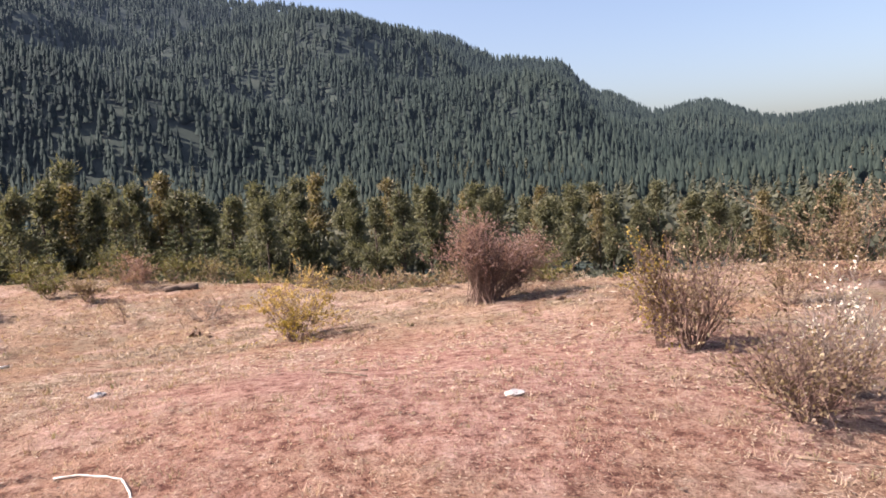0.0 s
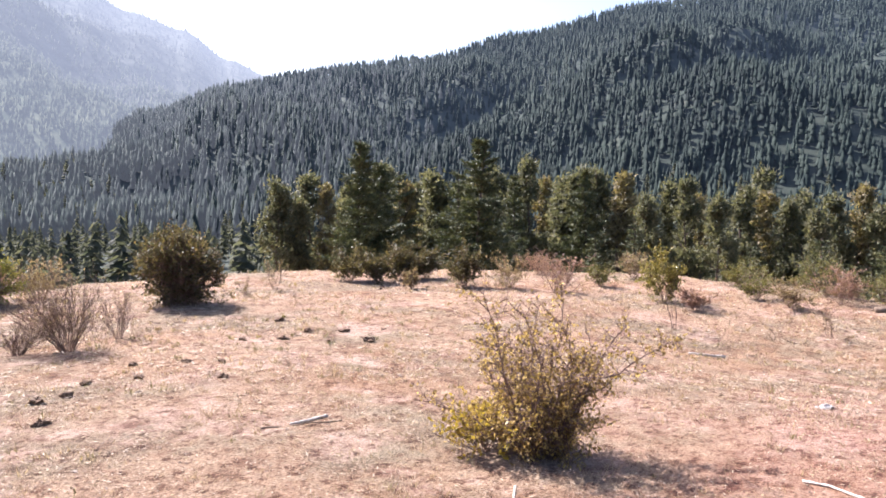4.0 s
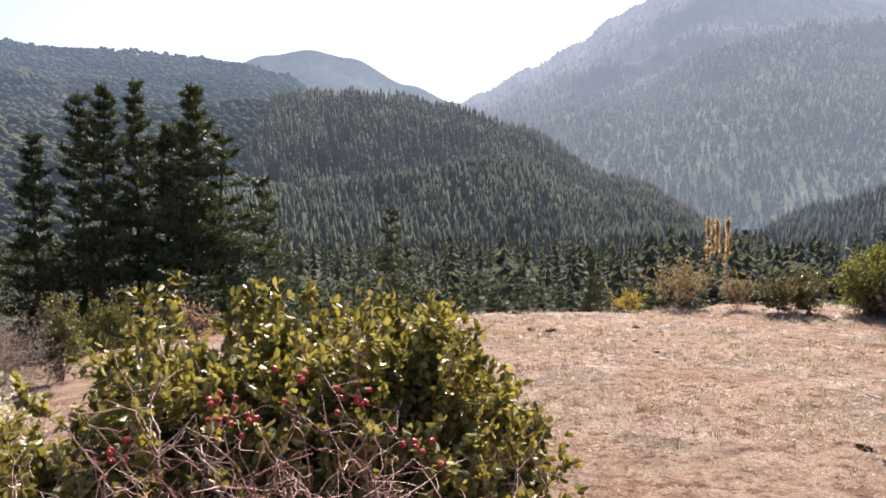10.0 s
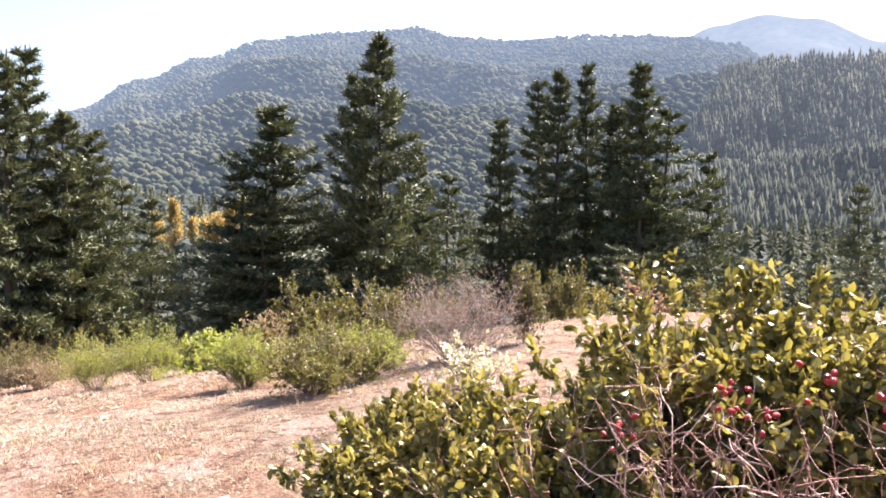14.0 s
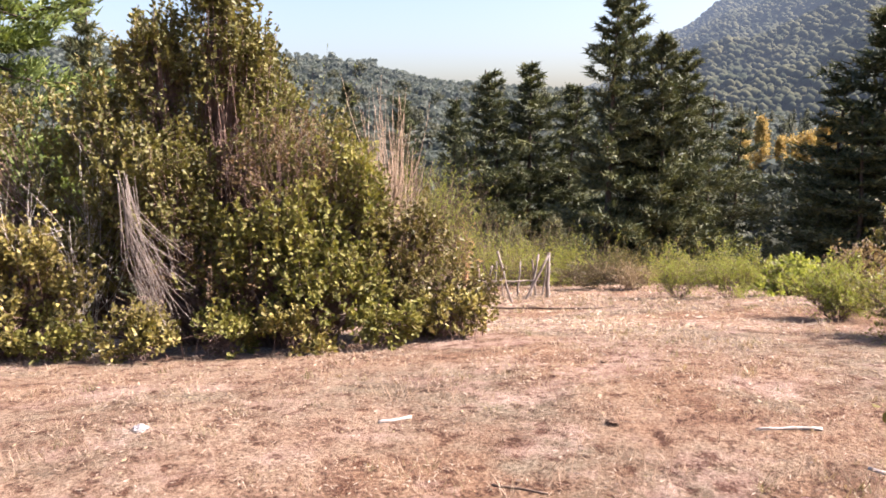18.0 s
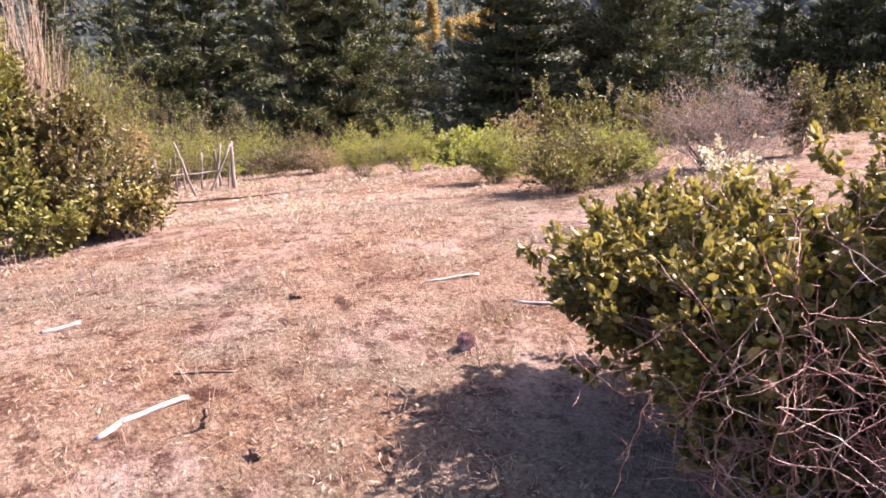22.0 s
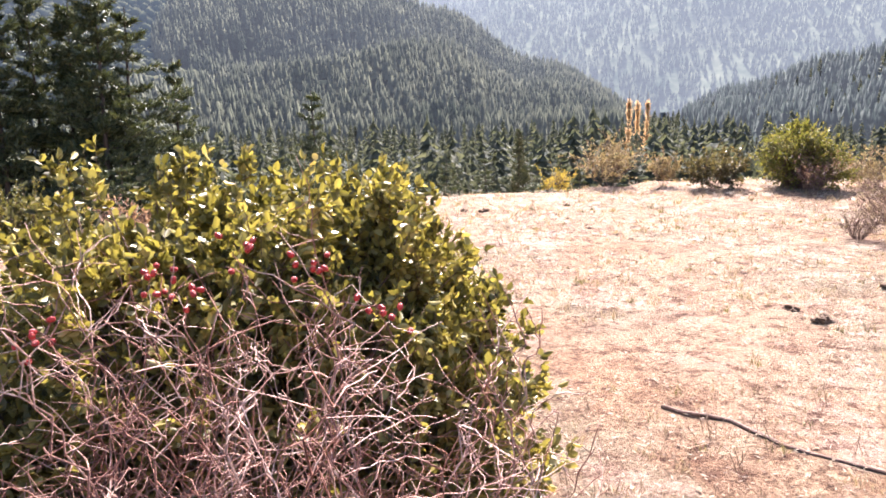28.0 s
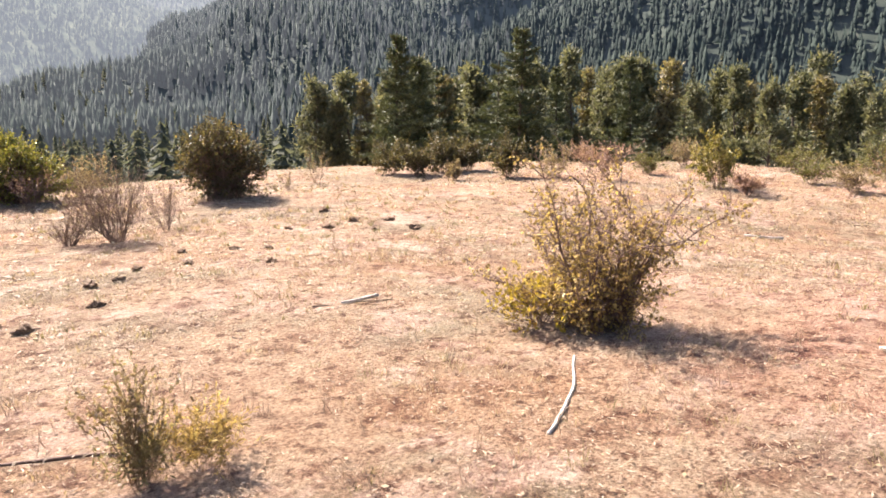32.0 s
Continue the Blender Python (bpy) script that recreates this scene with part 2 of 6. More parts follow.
M_LIME = leaf_material("yellow_green_leaves", [(0.05, (0.03, 0.031, 0.01)), (0.3, (0.1, 0.1, 0.025)), (0.55, (0.2, 0.185, 0.045)), (0.8, (0.28, 0.23, 0.07)), (0.97, (0.3, 0.19, 0.1))], 0.27, 0.55, 2.6, 1.4, own=0.4)
M_RUSSET = leaf_material("russet_leaves", [(0.05, (0.022, 0.02, 0.01)), (0.3, (0.075, 0.062, 0.022)), (0.55, (0.15, 0.125, 0.04)), (0.8, (0.21, 0.15, 0.06)), (0.97, (0.26, 0.14, 0.08))], 0.22, 0.4, 2.6, 1.3, own=0.4)
M_RUST = leaf_material("rusty_leaves", [(0.05, (0.04, 0.026, 0.015)), (0.4, (0.12, 0.075, 0.036)), (0.75, (0.2, 0.13, 0.06)), (0.95, (0.28, 0.2, 0.1))], 0.3, 0.6, 2.0, 1.2)
M_TAN = leaf_material("tan_leaves", [(0.1, (0.069, 0.0598, 0.0322)), (0.4, (0.149, 0.121, 0.0633)), (0.75, (0.253, 0.196, 0.103)), (0.95, (0.345, 0.23, 0.138))], 0.35, 0.6, 0.4, 1.3)
M_VALLEY = leaf_material("valley_trees", [(0.1, (0.032, 0.036, 0.026)), (0.4, (0.06, 0.064, 0.044)), (0.7, (0.1, 0.1, 0.066)), (0.9, (0.14, 0.128, 0.085))], 0.36, 0.9, 0.05, 1.3, 0.75, own=0.4)
M_BROOM = leaf_material("broom_green", [(0.05, (0.084, 0.105, 0.0245)), (0.4, (0.182, 0.203, 0.042)), (0.8, (0.294, 0.287, 0.084))], 0.45, 0.5, 1.0)
M_DARK = leaf_material("dark_leaves", [(0.05, (0.0292, 0.026, 0.0143)), (0.4, (0.065, 0.0553, 0.0292)), (0.75, (0.13, 0.0975, 0.0488)), (0.95, (0.221, 0.13, 0.0585))], 0.36, 0.5, 2.0, 1.5)
M_YELLOW = leaf_material("yellow_leaves", [(0.05, (0.12, 0.0825, 0.0225)), (0.4, (0.3, 0.217, 0.045)), (0.75, (0.465, 0.338, 0.06)), (0.95, (0.525, 0.375, 0.15))], 0.4, 0.5, 2.0, 1.2)
M_DRYLEAF = leaf_material("dry_leaves", [(0.05, (0.0952, 0.0578, 0.0408)), (0.4, (0.211, 0.146, 0.0952)), (0.75, (0.32, 0.245, 0.15)), (0.95, (0.408, 0.34, 0.231))], 0.35, 0.6, 2.0, 1.2)
M_PINKLEAF = leaf_material("pink_dry_leaves", [(0.05, (0.163, 0.0884, 0.0748)), (0.5, (0.286, 0.17, 0.15)), (0.9, (0.381, 0.258, 0.224))], 0.4, 0.6, 2.0, 1.2)
M_ORANGE = leaf_material("poplar_leaves", [(0.1, (0.375, 0.203, 0.09)), (0.5, (0.51, 0.315, 0.15)), (0.9, (0.6, 0.45, 0.285))], 0.5, 0.6, 0.3, 1.3, 0.9)
M_GOLD = leaf_material("golden_leaves", [(0.1, (0.24, 0.15, 0.045)), (0.5, (0.39, 0.27, 0.075)), (0.9, (0.495, 0.375, 0.18))], 0.45, 0.6, 0.8, 1.2, 0.85)
M_THORN = leaf_material("thorn_leaves", [(0.05, (0.06, 0.038, 0.02)), (0.35, (0.2, 0.13, 0.055)), (0.65, (0.4, 0.28, 0.1)), (0.95, (0.62, 0.46, 0.14))], 0.36, 0.7, 2.2, 1.4, 0.7)
M_GRASS = leaf_material("dry_grass", [(0.1, (0.161, 0.095, 0.0631)), (0.35, (0.282, 0.19, 0.129)), (0.6, (0.404, 0.292, 0.205)), (0.85, (0.512, 0.405, 0.3))], 0.35, 0.6, 0.7, 1.0, own=0.36)
M_STRAW = leaf_material("pale_straw", [(0.1, (0.19, 0.128, 0.087)), (0.4, (0.301, 0.224, 0.159)), (0.8, (0.444, 0.356, 0.265))], 0.15, 0.7, 0.7, 1.0, own=0.5)
M_WHITE = leaf_material("white_seed_heads", [(0.1, (0.51, 0.442, 0.34)), (0.9, (0.68, 0.629, 0.527))], 0.3, 0.8, 2.0, 1.0)
M_BARK = wood_material("pine_bark", [(0.3, (0.045, 0.03, 0.0225)), (0.6, (0.105, 0.075, 0.0562)), (0.8, (0.165, 0.128, 0.0975))])
M_TWIG = wood_material("brown_twigs", [(0.3, (0.091, 0.056, 0.042)), (0.6, (0.189, 0.119, 0.091)), (0.8, (0.28, 0.196, 0.154))], 20.0)
M_REDTWIG = wood_material("reddish_thorny_twigs", [(0.36, (0.13, 0.05, 0.038)), (0.5, (0.31, 0.155, 0.115)), (0.66, (0.52, 0.39, 0.32))], 9.0, 0.6)
M_STEM = wood_material("brown_weed_stalks", [(0.3, (0.12, 0.075, 0.04)), (0.6, (0.24, 0.165, 0.09)), (0.8, (0.36, 0.27, 0.16))], 20.0)
M_TAWNY = wood_material("tawny_stalks", [(0.3, (0.195, 0.128, 0.075)), (0.5, (0.345, 0.247, 0.165)), (0.75, (0.48, 0.405, 0.315))], 8.0)
M_GREYTWIG = wood_material("grey_twigs", [(0.3, (0.135, 0.105, 0.0825)), (0.6, (0.27, 0.217, 0.18)), (0.8, (0.39, 0.338, 0.285))], 14.0)
M_PALEWOOD = wood_material("bleached_wood", [(0.3, (0.255, 0.204, 0.17)), (0.5, (0.425, 0.374, 0.323)), (0.75, (0.595, 0.544, 0.493))], 14.0)
M_DARKWOOD = wood_material("weathered_wood", [(0.3, (0.078, 0.052, 0.0358)), (0.6, (0.169, 0.117, 0.0813)), (0.8, (0.286, 0.221, 0.163))], 14.0)
M_DUNG = wood_material("dry_dung", [(0.3, (0.075, 0.045, 0.028)), (0.6, (0.17, 0.105, 0.066)), (0.8, (0.28, 0.19, 0.125))], 25.0, 0.97)
M_STONE = wood_material("pale_stone", [(0.3, (0.24, 0.216, 0.2)), (0.6, (0.4, 0.368, 0.344)), (0.8, (0.496, 0.464, 0.44))], 12.0)


# ---- mesh tools ----
def mesh_of(name, verts, faces, mats, index=None, smooth=False):
    """A mesh from an array of points and arrays of faces with one number of corners each."""
    faces = faces if isinstance(faces, list) else [faces]
    faces = [np.asarray(f, dtype=np.int32) for f in faces if len(f)]
    me = bpy.data.meshes.new(name)
    verts = np.asarray(verts, dtype=np.float32)
    me.vertices.add(len(verts))
    me.vertices.foreach_set("co", verts.ravel())
    total = np.concatenate([np.full(len(f), f.shape[1], dtype=np.int32) for f in faces])
    loops = np.concatenate([f.ravel() for f in faces])
    me.loops.add(len(loops))
    me.loops.foreach_set("vertex_index", loops)
    me.polygons.add(len(total))
    start = np.concatenate([[0], np.cumsum(total)[:-1]]).astype(np.int32)
    me.polygons.foreach_set("loop_start", start)
    me.polygons.foreach_set("loop_total", total)
    for m in mats if isinstance(mats, (list, tuple)) else [mats]:
        me.materials.append(m)
    if index is not None:
        me.polygons.foreach_set("material_index", np.asarray(index, dtype=np.int32))
    if smooth:
        me.polygons.foreach_set("use_smooth", np.ones(len(total), dtype=bool))
    me.update(calc_edges=True)
    return me


def part(name, me, parent, label=""):
    ob = new(name, me)
    ob.parent = parent
    return tagged(ob, label)


def thing(name, label, category, group="", at=(0, 0, 0)):
    e = new(name)
    e.location = at
    e.empty_display_size = 0.1
    return tagged(e, label, category, group)


def unit(v):
    return v / np.maximum(np.linalg.norm(v, axis=-1, keepdims=True), 1e-9)


def tubes(lines, sides=4):
    """Tapered round sticks along lines: (points, radius at the start, radius at the end)."""
    V, Q, n0 = [], [], 0
    ang = np.arange(sides) * 2 * np.pi / sides
    sizes = sorted({len(x[0]) for x in lines})
    for k in sizes:
        some = [x for x in lines if len(x[0]) == k]
        pts = np.array([x[0] for x in some], dtype=float)
        n = len(some)
        d = unit(np.concatenate([pts[:, 1:2] - pts[:, :1], pts[:, 2:] - pts[:, :-2], pts[:, -1:] - pts[:, -2:-1]], 1))
        ref = np.where(np.abs(d[..., 2:3]) > 0.9, np.array([1.0, 0, 0]), np.array([0, 0, 1.0]))
        a = unit(np.cross(d, ref))
        b = np.cross(d, a)
        f = np.linspace(0, 1, k)[None]
        r = (np.array([x[1] for x in some])[:, None] * (1 - f) + np.array([x[2] for x in some])[:, None] * f)[..., None, None]
        V.append((pts[:, :, None] + r * (a[:, :, None] * np.cos(ang)[:, None] + b[:, :, None] * np.sin(ang)[:, None])).reshape(-1, 3))
        i = (np.arange(n)[:, None] * k + np.arange(k - 1)[None]).reshape(-1, 1) * sides + n0
        j = np.arange(sides)[None]
        j2 = (j + 1) % sides
        Q.append(np.stack([i + j, i + j2, i + sides + j2, i + sides + j], -1).reshape(-1, 4))
        n0 += n * k * sides
    return np.concatenate(V), np.concatenate(Q)


def leaves(rng, places, way, length, width, spread=0.8, fold=0.15):
    """Pointed leaves at places, roughly along way: four-cornered, folded along the rib."""
    n = len(places)
    d = unit(way + spread * rng.normal(size=(n, 3)))
    side = unit(np.cross(d, rng.normal(size=(n, 3))))
    up = np.cross(side, d)
    l = (length * rng.uniform(0.65, 1.3, n))[:, None]
    w = (width * rng.uniform(0.7, 1.25, n))[:, None]
    mid = places + d * l * 0.55
    v = np.stack([places, mid + side * w * 0.5 + up * l * fold, places + d * l, mid - side * w * 0.5 + up * l * fold], 1).reshape(-1, 3)
    return v, np.arange(4 * n).reshape(-1, 4)


def flecks(rng, places, way, length, width, spread=0.8):
    """Small three-cornered leaves or tufts of needles, for trees that stand well off."""
    n = len(places)
    d = unit(way + spread * rng.normal(size=(n, 3)))
    side = unit(np.cross(d, rng.normal(size=(n, 3)))) * (width * rng.uniform(0.6, 1.1, n))[:, None]
    tip = places + d * (length * rng.uniform(0.65, 1.3, n))[:, None]
    return np.stack([places - side, places + side, tip], 1).reshape(-1, 3), np.arange(3 * n).reshape(-1, 3)


def grow(rng, base, way, length, radius, depth, kids, spread, curl, up, steps=5, shrink=0.62, out=None):
    """A branching stem: fills out with (points, r0, r1, depth)."""
    out = [] if out is None else out
    px, py, pz = (float(c) for c in base)
    dx, dy, dz = (float(c) for c in way)
    pts = [(px, py, pz)]
    jit = rng.normal(size=(steps, 3)) * curl
    step = length / steps
    for jx, jy, jz in jit.tolist():
        m = math.sqrt(dx * dx + dy * dy + dz * dz) or 1.0
        dx, dy, dz = dx / m + jx, dy / m + jy, dz / m + jz + up
        m = math.sqrt(dx * dx + dy * dy + dz * dz) or 1.0
        dx, dy, dz = dx / m, dy / m, dz / m
        px, py, pz = px + dx * step, py + dy * step, pz + dz * step
        pts.append((px, py, pz))
    out.append((np.array(pts), radius, radius * 0.45, depth))
    if depth > 0:
        turn = (rng.normal(size=(kids, 3)) * spread).tolist()
        for (wx, wy, wz), k, s in zip(turn, rng.uniform(0.25, 1.0, kids).tolist(), rng.uniform(0.7, 1.25, kids).tolist()):
            grow(rng, pts[min(int(k * steps), steps)], (dx + wx, dy + wy, dz + wz), length * shrink * s, radius * 0.6, depth - 1, kids, spread, curl, up, max(steps - 1, 3), shrink, out)
    return out


def along(rng, lines, count, low=0.1):
    """Places and directions along lines, evenly by number."""
    P, D = [], []
    sizes = sorted({len(x[0]) for x in lines})
    for n in sizes:
        A = np.array([x[0] for x in lines if len(x[0]) == n])
        m = max(int(round(count * len(A) / len(lines))), 1)
        i, f = rng.integers(0, len(A), m), rng.uniform(low, 1.0, m) * (n - 1)
        k = np.minimum(f.astype(int), n - 2)
        D.append(A[i, k + 1] - A[i, k])
        P.append(A[i, k] + D[-1] * (f - k)[:, None])
    return np.concatenate(P), unit(np.concatenate(D))

# ---- the lie of the land ----
EDGE = [(-180, 22), (-150, 20), (-60, 17), (-41, 13.5), (-24, 13), (-10, 14), (0, 16), (12, 18), (22, 19), (45, 19), (58, 17.5), (72, 15.5), (90, 13.5), (100, 12.5), (110, 11.5), (126, 11), (142, 12.5), (150, 18), (160, 21), (180, 22)]


def table(rows, a):
    for (a0, v0), (a1, v1) in zip(rows, rows[1:]):
        if a0 <= a <= a1:
            k = (a - a0) / (a1 - a0)
            k = k * k * (3 - 2 * k)
            return v0 + (v1 - v0) * k
    return rows[0][1] if a < rows[0][0] else rows[-1][1]


def bell(x, y, cx, cy, r):
    return math.exp(-((x - cx) ** 2 + (y - cy) ** 2) / (r * r))


def near_ground(x, y):
    """Height of the clearing and of the dip round it."""
    r, a = math.hypot(x, y), math.degrees(math.atan2(y, x))
    s = min(max(0.0, -x - 3.5), 20)
    z = -0.2 * (math.sqrt(s * s + 2.2) - math.sqrt(2.2)) * (1 - 0.65 * min(max((140 - abs(a)) / 25, 0), 1))
    z += 0.22 * bell(x, y, 5.4, -0.8, 2.6) - 0.45 * bell(x, y, 12, 0, 5)
    z += 0.04 * math.sin(x * 0.9 + 1) * math.sin(y * 0.8) * min(1, r / 5)
    over = max(0.0, r - table(EDGE, a))
    return z - 12.5 * (1 - math.exp(-over * 0.02)) - min(over, 2.5) * 0.1


# ridges: distance of the foot and of the crest, and the crest's height in degrees by heading
RIDGES = {
    "east": (240, 900, [(-180, 2), (-75, 3.5), (-43, 2.6), (-37, 2.2), (-32, 3.8), (-29, 3.3), (-25, 5), (-21.5, 7.6), (-18, 8.1), (-12.6, 10.2), (-10, 10.8),
                        (-5.8, 12), (-1, 12.7), (8, 13.6), (15, 14.6), (22, 14), (31, 12.3), (38, 10.6), (43, 10.1), (47.3, 9.4), (52, 8.3), (58, 6.2), (62, 4.9), (66, 3.4), (72, 1.2), (78, -2), (180, -2)]),
    "north": (520, 2100, [(-180, -2), (38, -2), (46, 6), (49.6, 8.9), (52.3, 9.9), (55.7, 11.8), (59, 12.7), (62.6, 14.4), (64.7, 15.4), (68.6, 15.4), (71.2, 16.3),
                          (73.7, 17.3), (76.3, 17.7), (79.7, 17.6), (82.2, 16.6), (84.3, 15.1), (86.3, 14.3), (88.6, 12.7), (92.4, 11), (96, 9.3), (98, 8.4), (103, 4), (112, -2), (180, -2)]),
    "spur": (250, 620, [(-180, -2), (76, -2), (85.8, 2.6), (93.5, 6.6), (98, 8.1), (102.5, 9), (108.4, 9.2), (111, 8.8), (114.8, 6.8), (120, 2), (126, -2), (180, -2)]),
    "cone": (1800, 3000, [(-180, -2), (90, -2), (96, 7), (98, 8.8), (101.5, 10.1), (106, 12), (109, 12.5), (112, 12), (118, 9), (126, -2), (180, -2)]),
    "northwest": (330, 1100, [(-180, -2), (100, -2), (106, 7), (111, 10.6), (114, 11.2), (118, 11.5), (121, 11.6), (127, 11.4), (131, 11.7), (133.6, 12.3), (140, 11.8), (145, 11.1),
                              (149.5, 9.6), (153.5, 7.9), (158, 5.5), (163, 2), (168, -2), (180, -2)]),
    "west": (110, 420, [(-180, 3.9), (-174, 4.3), (-150, 5), (-110, 3.5), (-75, -2), (120, -2), (150, 0), (160, 1.2), (165, 1.8), (174, 2.4), (179, 3.3), (180, 3.9)]),
}
VALLEY = -13.0


def wobble(x, y, z, s):
    return noise.noise(Vector((x * s, y * s, z)))


def hills(x, y):
    """Height of the hills round the valley, and which one it is."""
    r, a = math.hypot(x, y), math.degrees(math.atan2(y, x))
    best, which = VALLEY, ""
    for n, (name, (foot, crest, rows)) in enumerate(RIDGES.items()):
        e = table(rows, a)
        if e <= -1.9 or r < foot:
            continue
        top = crest * math.tan(radians(e + (0.35 if name in ("north", "northwest") else 0.12))) + 1.5
        if r < crest:
            k = (r - foot) / (crest - foot)
            g = wobble(x, y, n * 3.7, 5.2 / crest) + 0.5 * wobble(x, y, n * 3.7 + 9, 13 / crest)
            if name == "north":
                u, v = x + 200 * wobble(x, y, 31, 0.0015), y + 200 * wobble(x, y, 47, 0.0015)
                g = 0.6 - 2.0 * abs(wobble(u, v, 3, 0.0017)) + 0.35 * (0.4 - 2.0 * abs(wobble(u, v, 17, 0.0045))) + 0.1 * wobble(x, y, 23, 0.016)
            h = VALLEY + (top - VALLEY) * (0.75 * k + 0.25 * k * k + (0.13 if name == "north" else 0.27) * g * math.sin(math.pi * k) * min(1, 2.2 * (1 - k)))
            h = min(h, (top + 9) * r / crest - 12)
        else:
            h = top - (r - crest) * 0.5
        if h > best:
            best, which = h, name
    return best, which


def land(x, y):
    r = math.hypot(x, y)
    if r < 110:
        return near_ground(x, y)
    k = min((r - 110) / 60, 1)
    h, which = hills(x, y)
    if which in ("north", "cone", "northwest", "spur"):
        h -= 40 * min(max((r - RIDGES[which][0]) / 200, 0), 1)
    return near_ground(x, y) * (1 - k) + h * k


def build_ground():
    rs = [0.0] + [0.3 * i for i in range(1, 40)]
    while rs[-1] < 4600:
        rs.append(rs[-1] * 1.045 + 0.05)
    az = np.concatenate([np.arange(-180, -60, 1.5), np.arange(-60, 180, 0.6)])
    V = [(0, 0, near_ground(0, 0))]
    for r in rs[1:]:
        for a in az:
            x, y = r * math.cos(math.radians(a)), r * math.sin(math.radians(a))
            z = land(x, y)
            if r < 60:
                z += 0.018 * wobble(x, y, 5, 2.2) + 0.01 * wobble(x, y, 8, 7) - 0.008
            V.append((x, y, z))
    n, k = len(az), len(rs) - 1
    tri = np.array([(0, 1 + i, 1 + (i + 1) % n) for i in range(n)])
    i, j = np.arange(k - 1)[:, None], np.arange(n)[None]
    j2 = (j + 1) % n
    quad = np.stack([1 + i * n + j, 1 + (i + 1) * n + j, 1 + (i + 1) * n + j2, 1 + i * n + j2], -1).reshape(-1, 4)
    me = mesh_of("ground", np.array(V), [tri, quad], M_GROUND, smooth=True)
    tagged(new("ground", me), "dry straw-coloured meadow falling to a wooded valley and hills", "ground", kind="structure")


build_ground()


def polar(a, r, sink=0.02):
    x, y = r * math.cos(radians(a)), r * math.sin(radians(a))
    return Vector((x, y, land(x, y) - sink))


# ---- far forest ----
def conifer_template(rng, tiers=3, sides=4):
    V, T = [], []
    for k in range(tiers):
        z0, z1 = 0.12 + 0.8 * k / tiers, min(0.12 + 0.8 * (k + 1.75) / tiers, 1.0)
        r = 0.17 * (1 - 0.8 * k / tiers)
        b = len(V)
        V.append((0, 0, z1))
        for s in range(sides):
            q = 2 * math.pi * (s + rng.uniform(-0.3, 0.3)) / sides + k
            V.append((r * math.cos(q) * rng.uniform(0.7, 1.2), r * math.sin(q) * rng.uniform(0.7, 1.2), z0 + rng.uniform(-0.05, 0.05)))
        T += [(b, b + 1 + s, b + 1 + (s + 1) % sides) for s in range(sides)]
    return np.array(V), np.array(T)


def round_template(rng, count=34):
    """A ragged round crown of leafy flakes."""
    d = unit(rng.normal(size=(count, 3)) + np.array([0, 0, 0.45]))
    c = d * np.array([0.5, 0.5, 0.46]) * rng.uniform(0.6, 1.08, (count, 1)) + np.array([0, 0, 0.5])
    way = unit(d + 0.6 * rng.normal(size=(count, 3)))
    side = unit(np.cross(way, rng.normal(size=(count, 3))))
    s = rng.uniform(0.75, 1.4, (count, 1)) / math.sqrt(count)
    up = np.cross(side, way)
    V = np.stack([c + side * s, c - side * s * 0.6 + up * s, c - side * s * 0.6 - up * s + way * s * 0.4], 1).reshape(-1, 3)
    return V, np.arange(3 * count).reshape(-1, 3)


def crown_template(rng):
    """A rounded broad-leaved crown of a few uneven facets."""
    bm = bmesh.new()
    bmesh.ops.create_icosphere(bm, subdivisions=1, radius=0.5)
    V = np.array([tuple(v.co) for v in bm.verts]) * rng.uniform(0.75, 1.25, (len(bm.verts), 1)) * [1, 1, 0.85] + [0, 0, 0.42]
    T = np.array([[v.index for v in f.verts] for f in bm.faces])
    bm.free()
    return V, T


def bushy_conifer_template(rng, tiers=9, sides=7):
    """A fuller conifer for the middle distance, of drooping flakes."""
    V = []
    for k in range(tiers):
        z = 0.08 + 0.86 * k / tiers
        r = 0.24 * (1 - z) ** 0.8 + 0.015
        for s in range(sides):
            q = 2 * math.pi * (s + rng.uniform(-0.4, 0.4)) / sides + k * 1.3
            o = np.array([math.cos(q), math.sin(q), 0])
            t = np.array([-math.sin(q), math.cos(q), 0])
            l, w = r * rng.uniform(0.7, 1.25), r * rng.uniform(0.35, 0.6) + 0.01
            zz = z + rng.uniform(-0.03, 0.03)
            V += [np.array([0, 0, zz + 0.09]) + t * w * 0.3, o * l + t * w * 0.2 + np.array([0, 0, zz]), o * l * 0.6 - t * w + np.array([0, 0, zz + rng.uniform(0, 0.04)])]
    V += [np.array([0.02, 0, 0.88]), np.array([-0.02, 0.01, 0.88]), np.array([0, 0, 1.02])]
    return np.array(V), np.arange(len(V)).reshape(-1, 3)


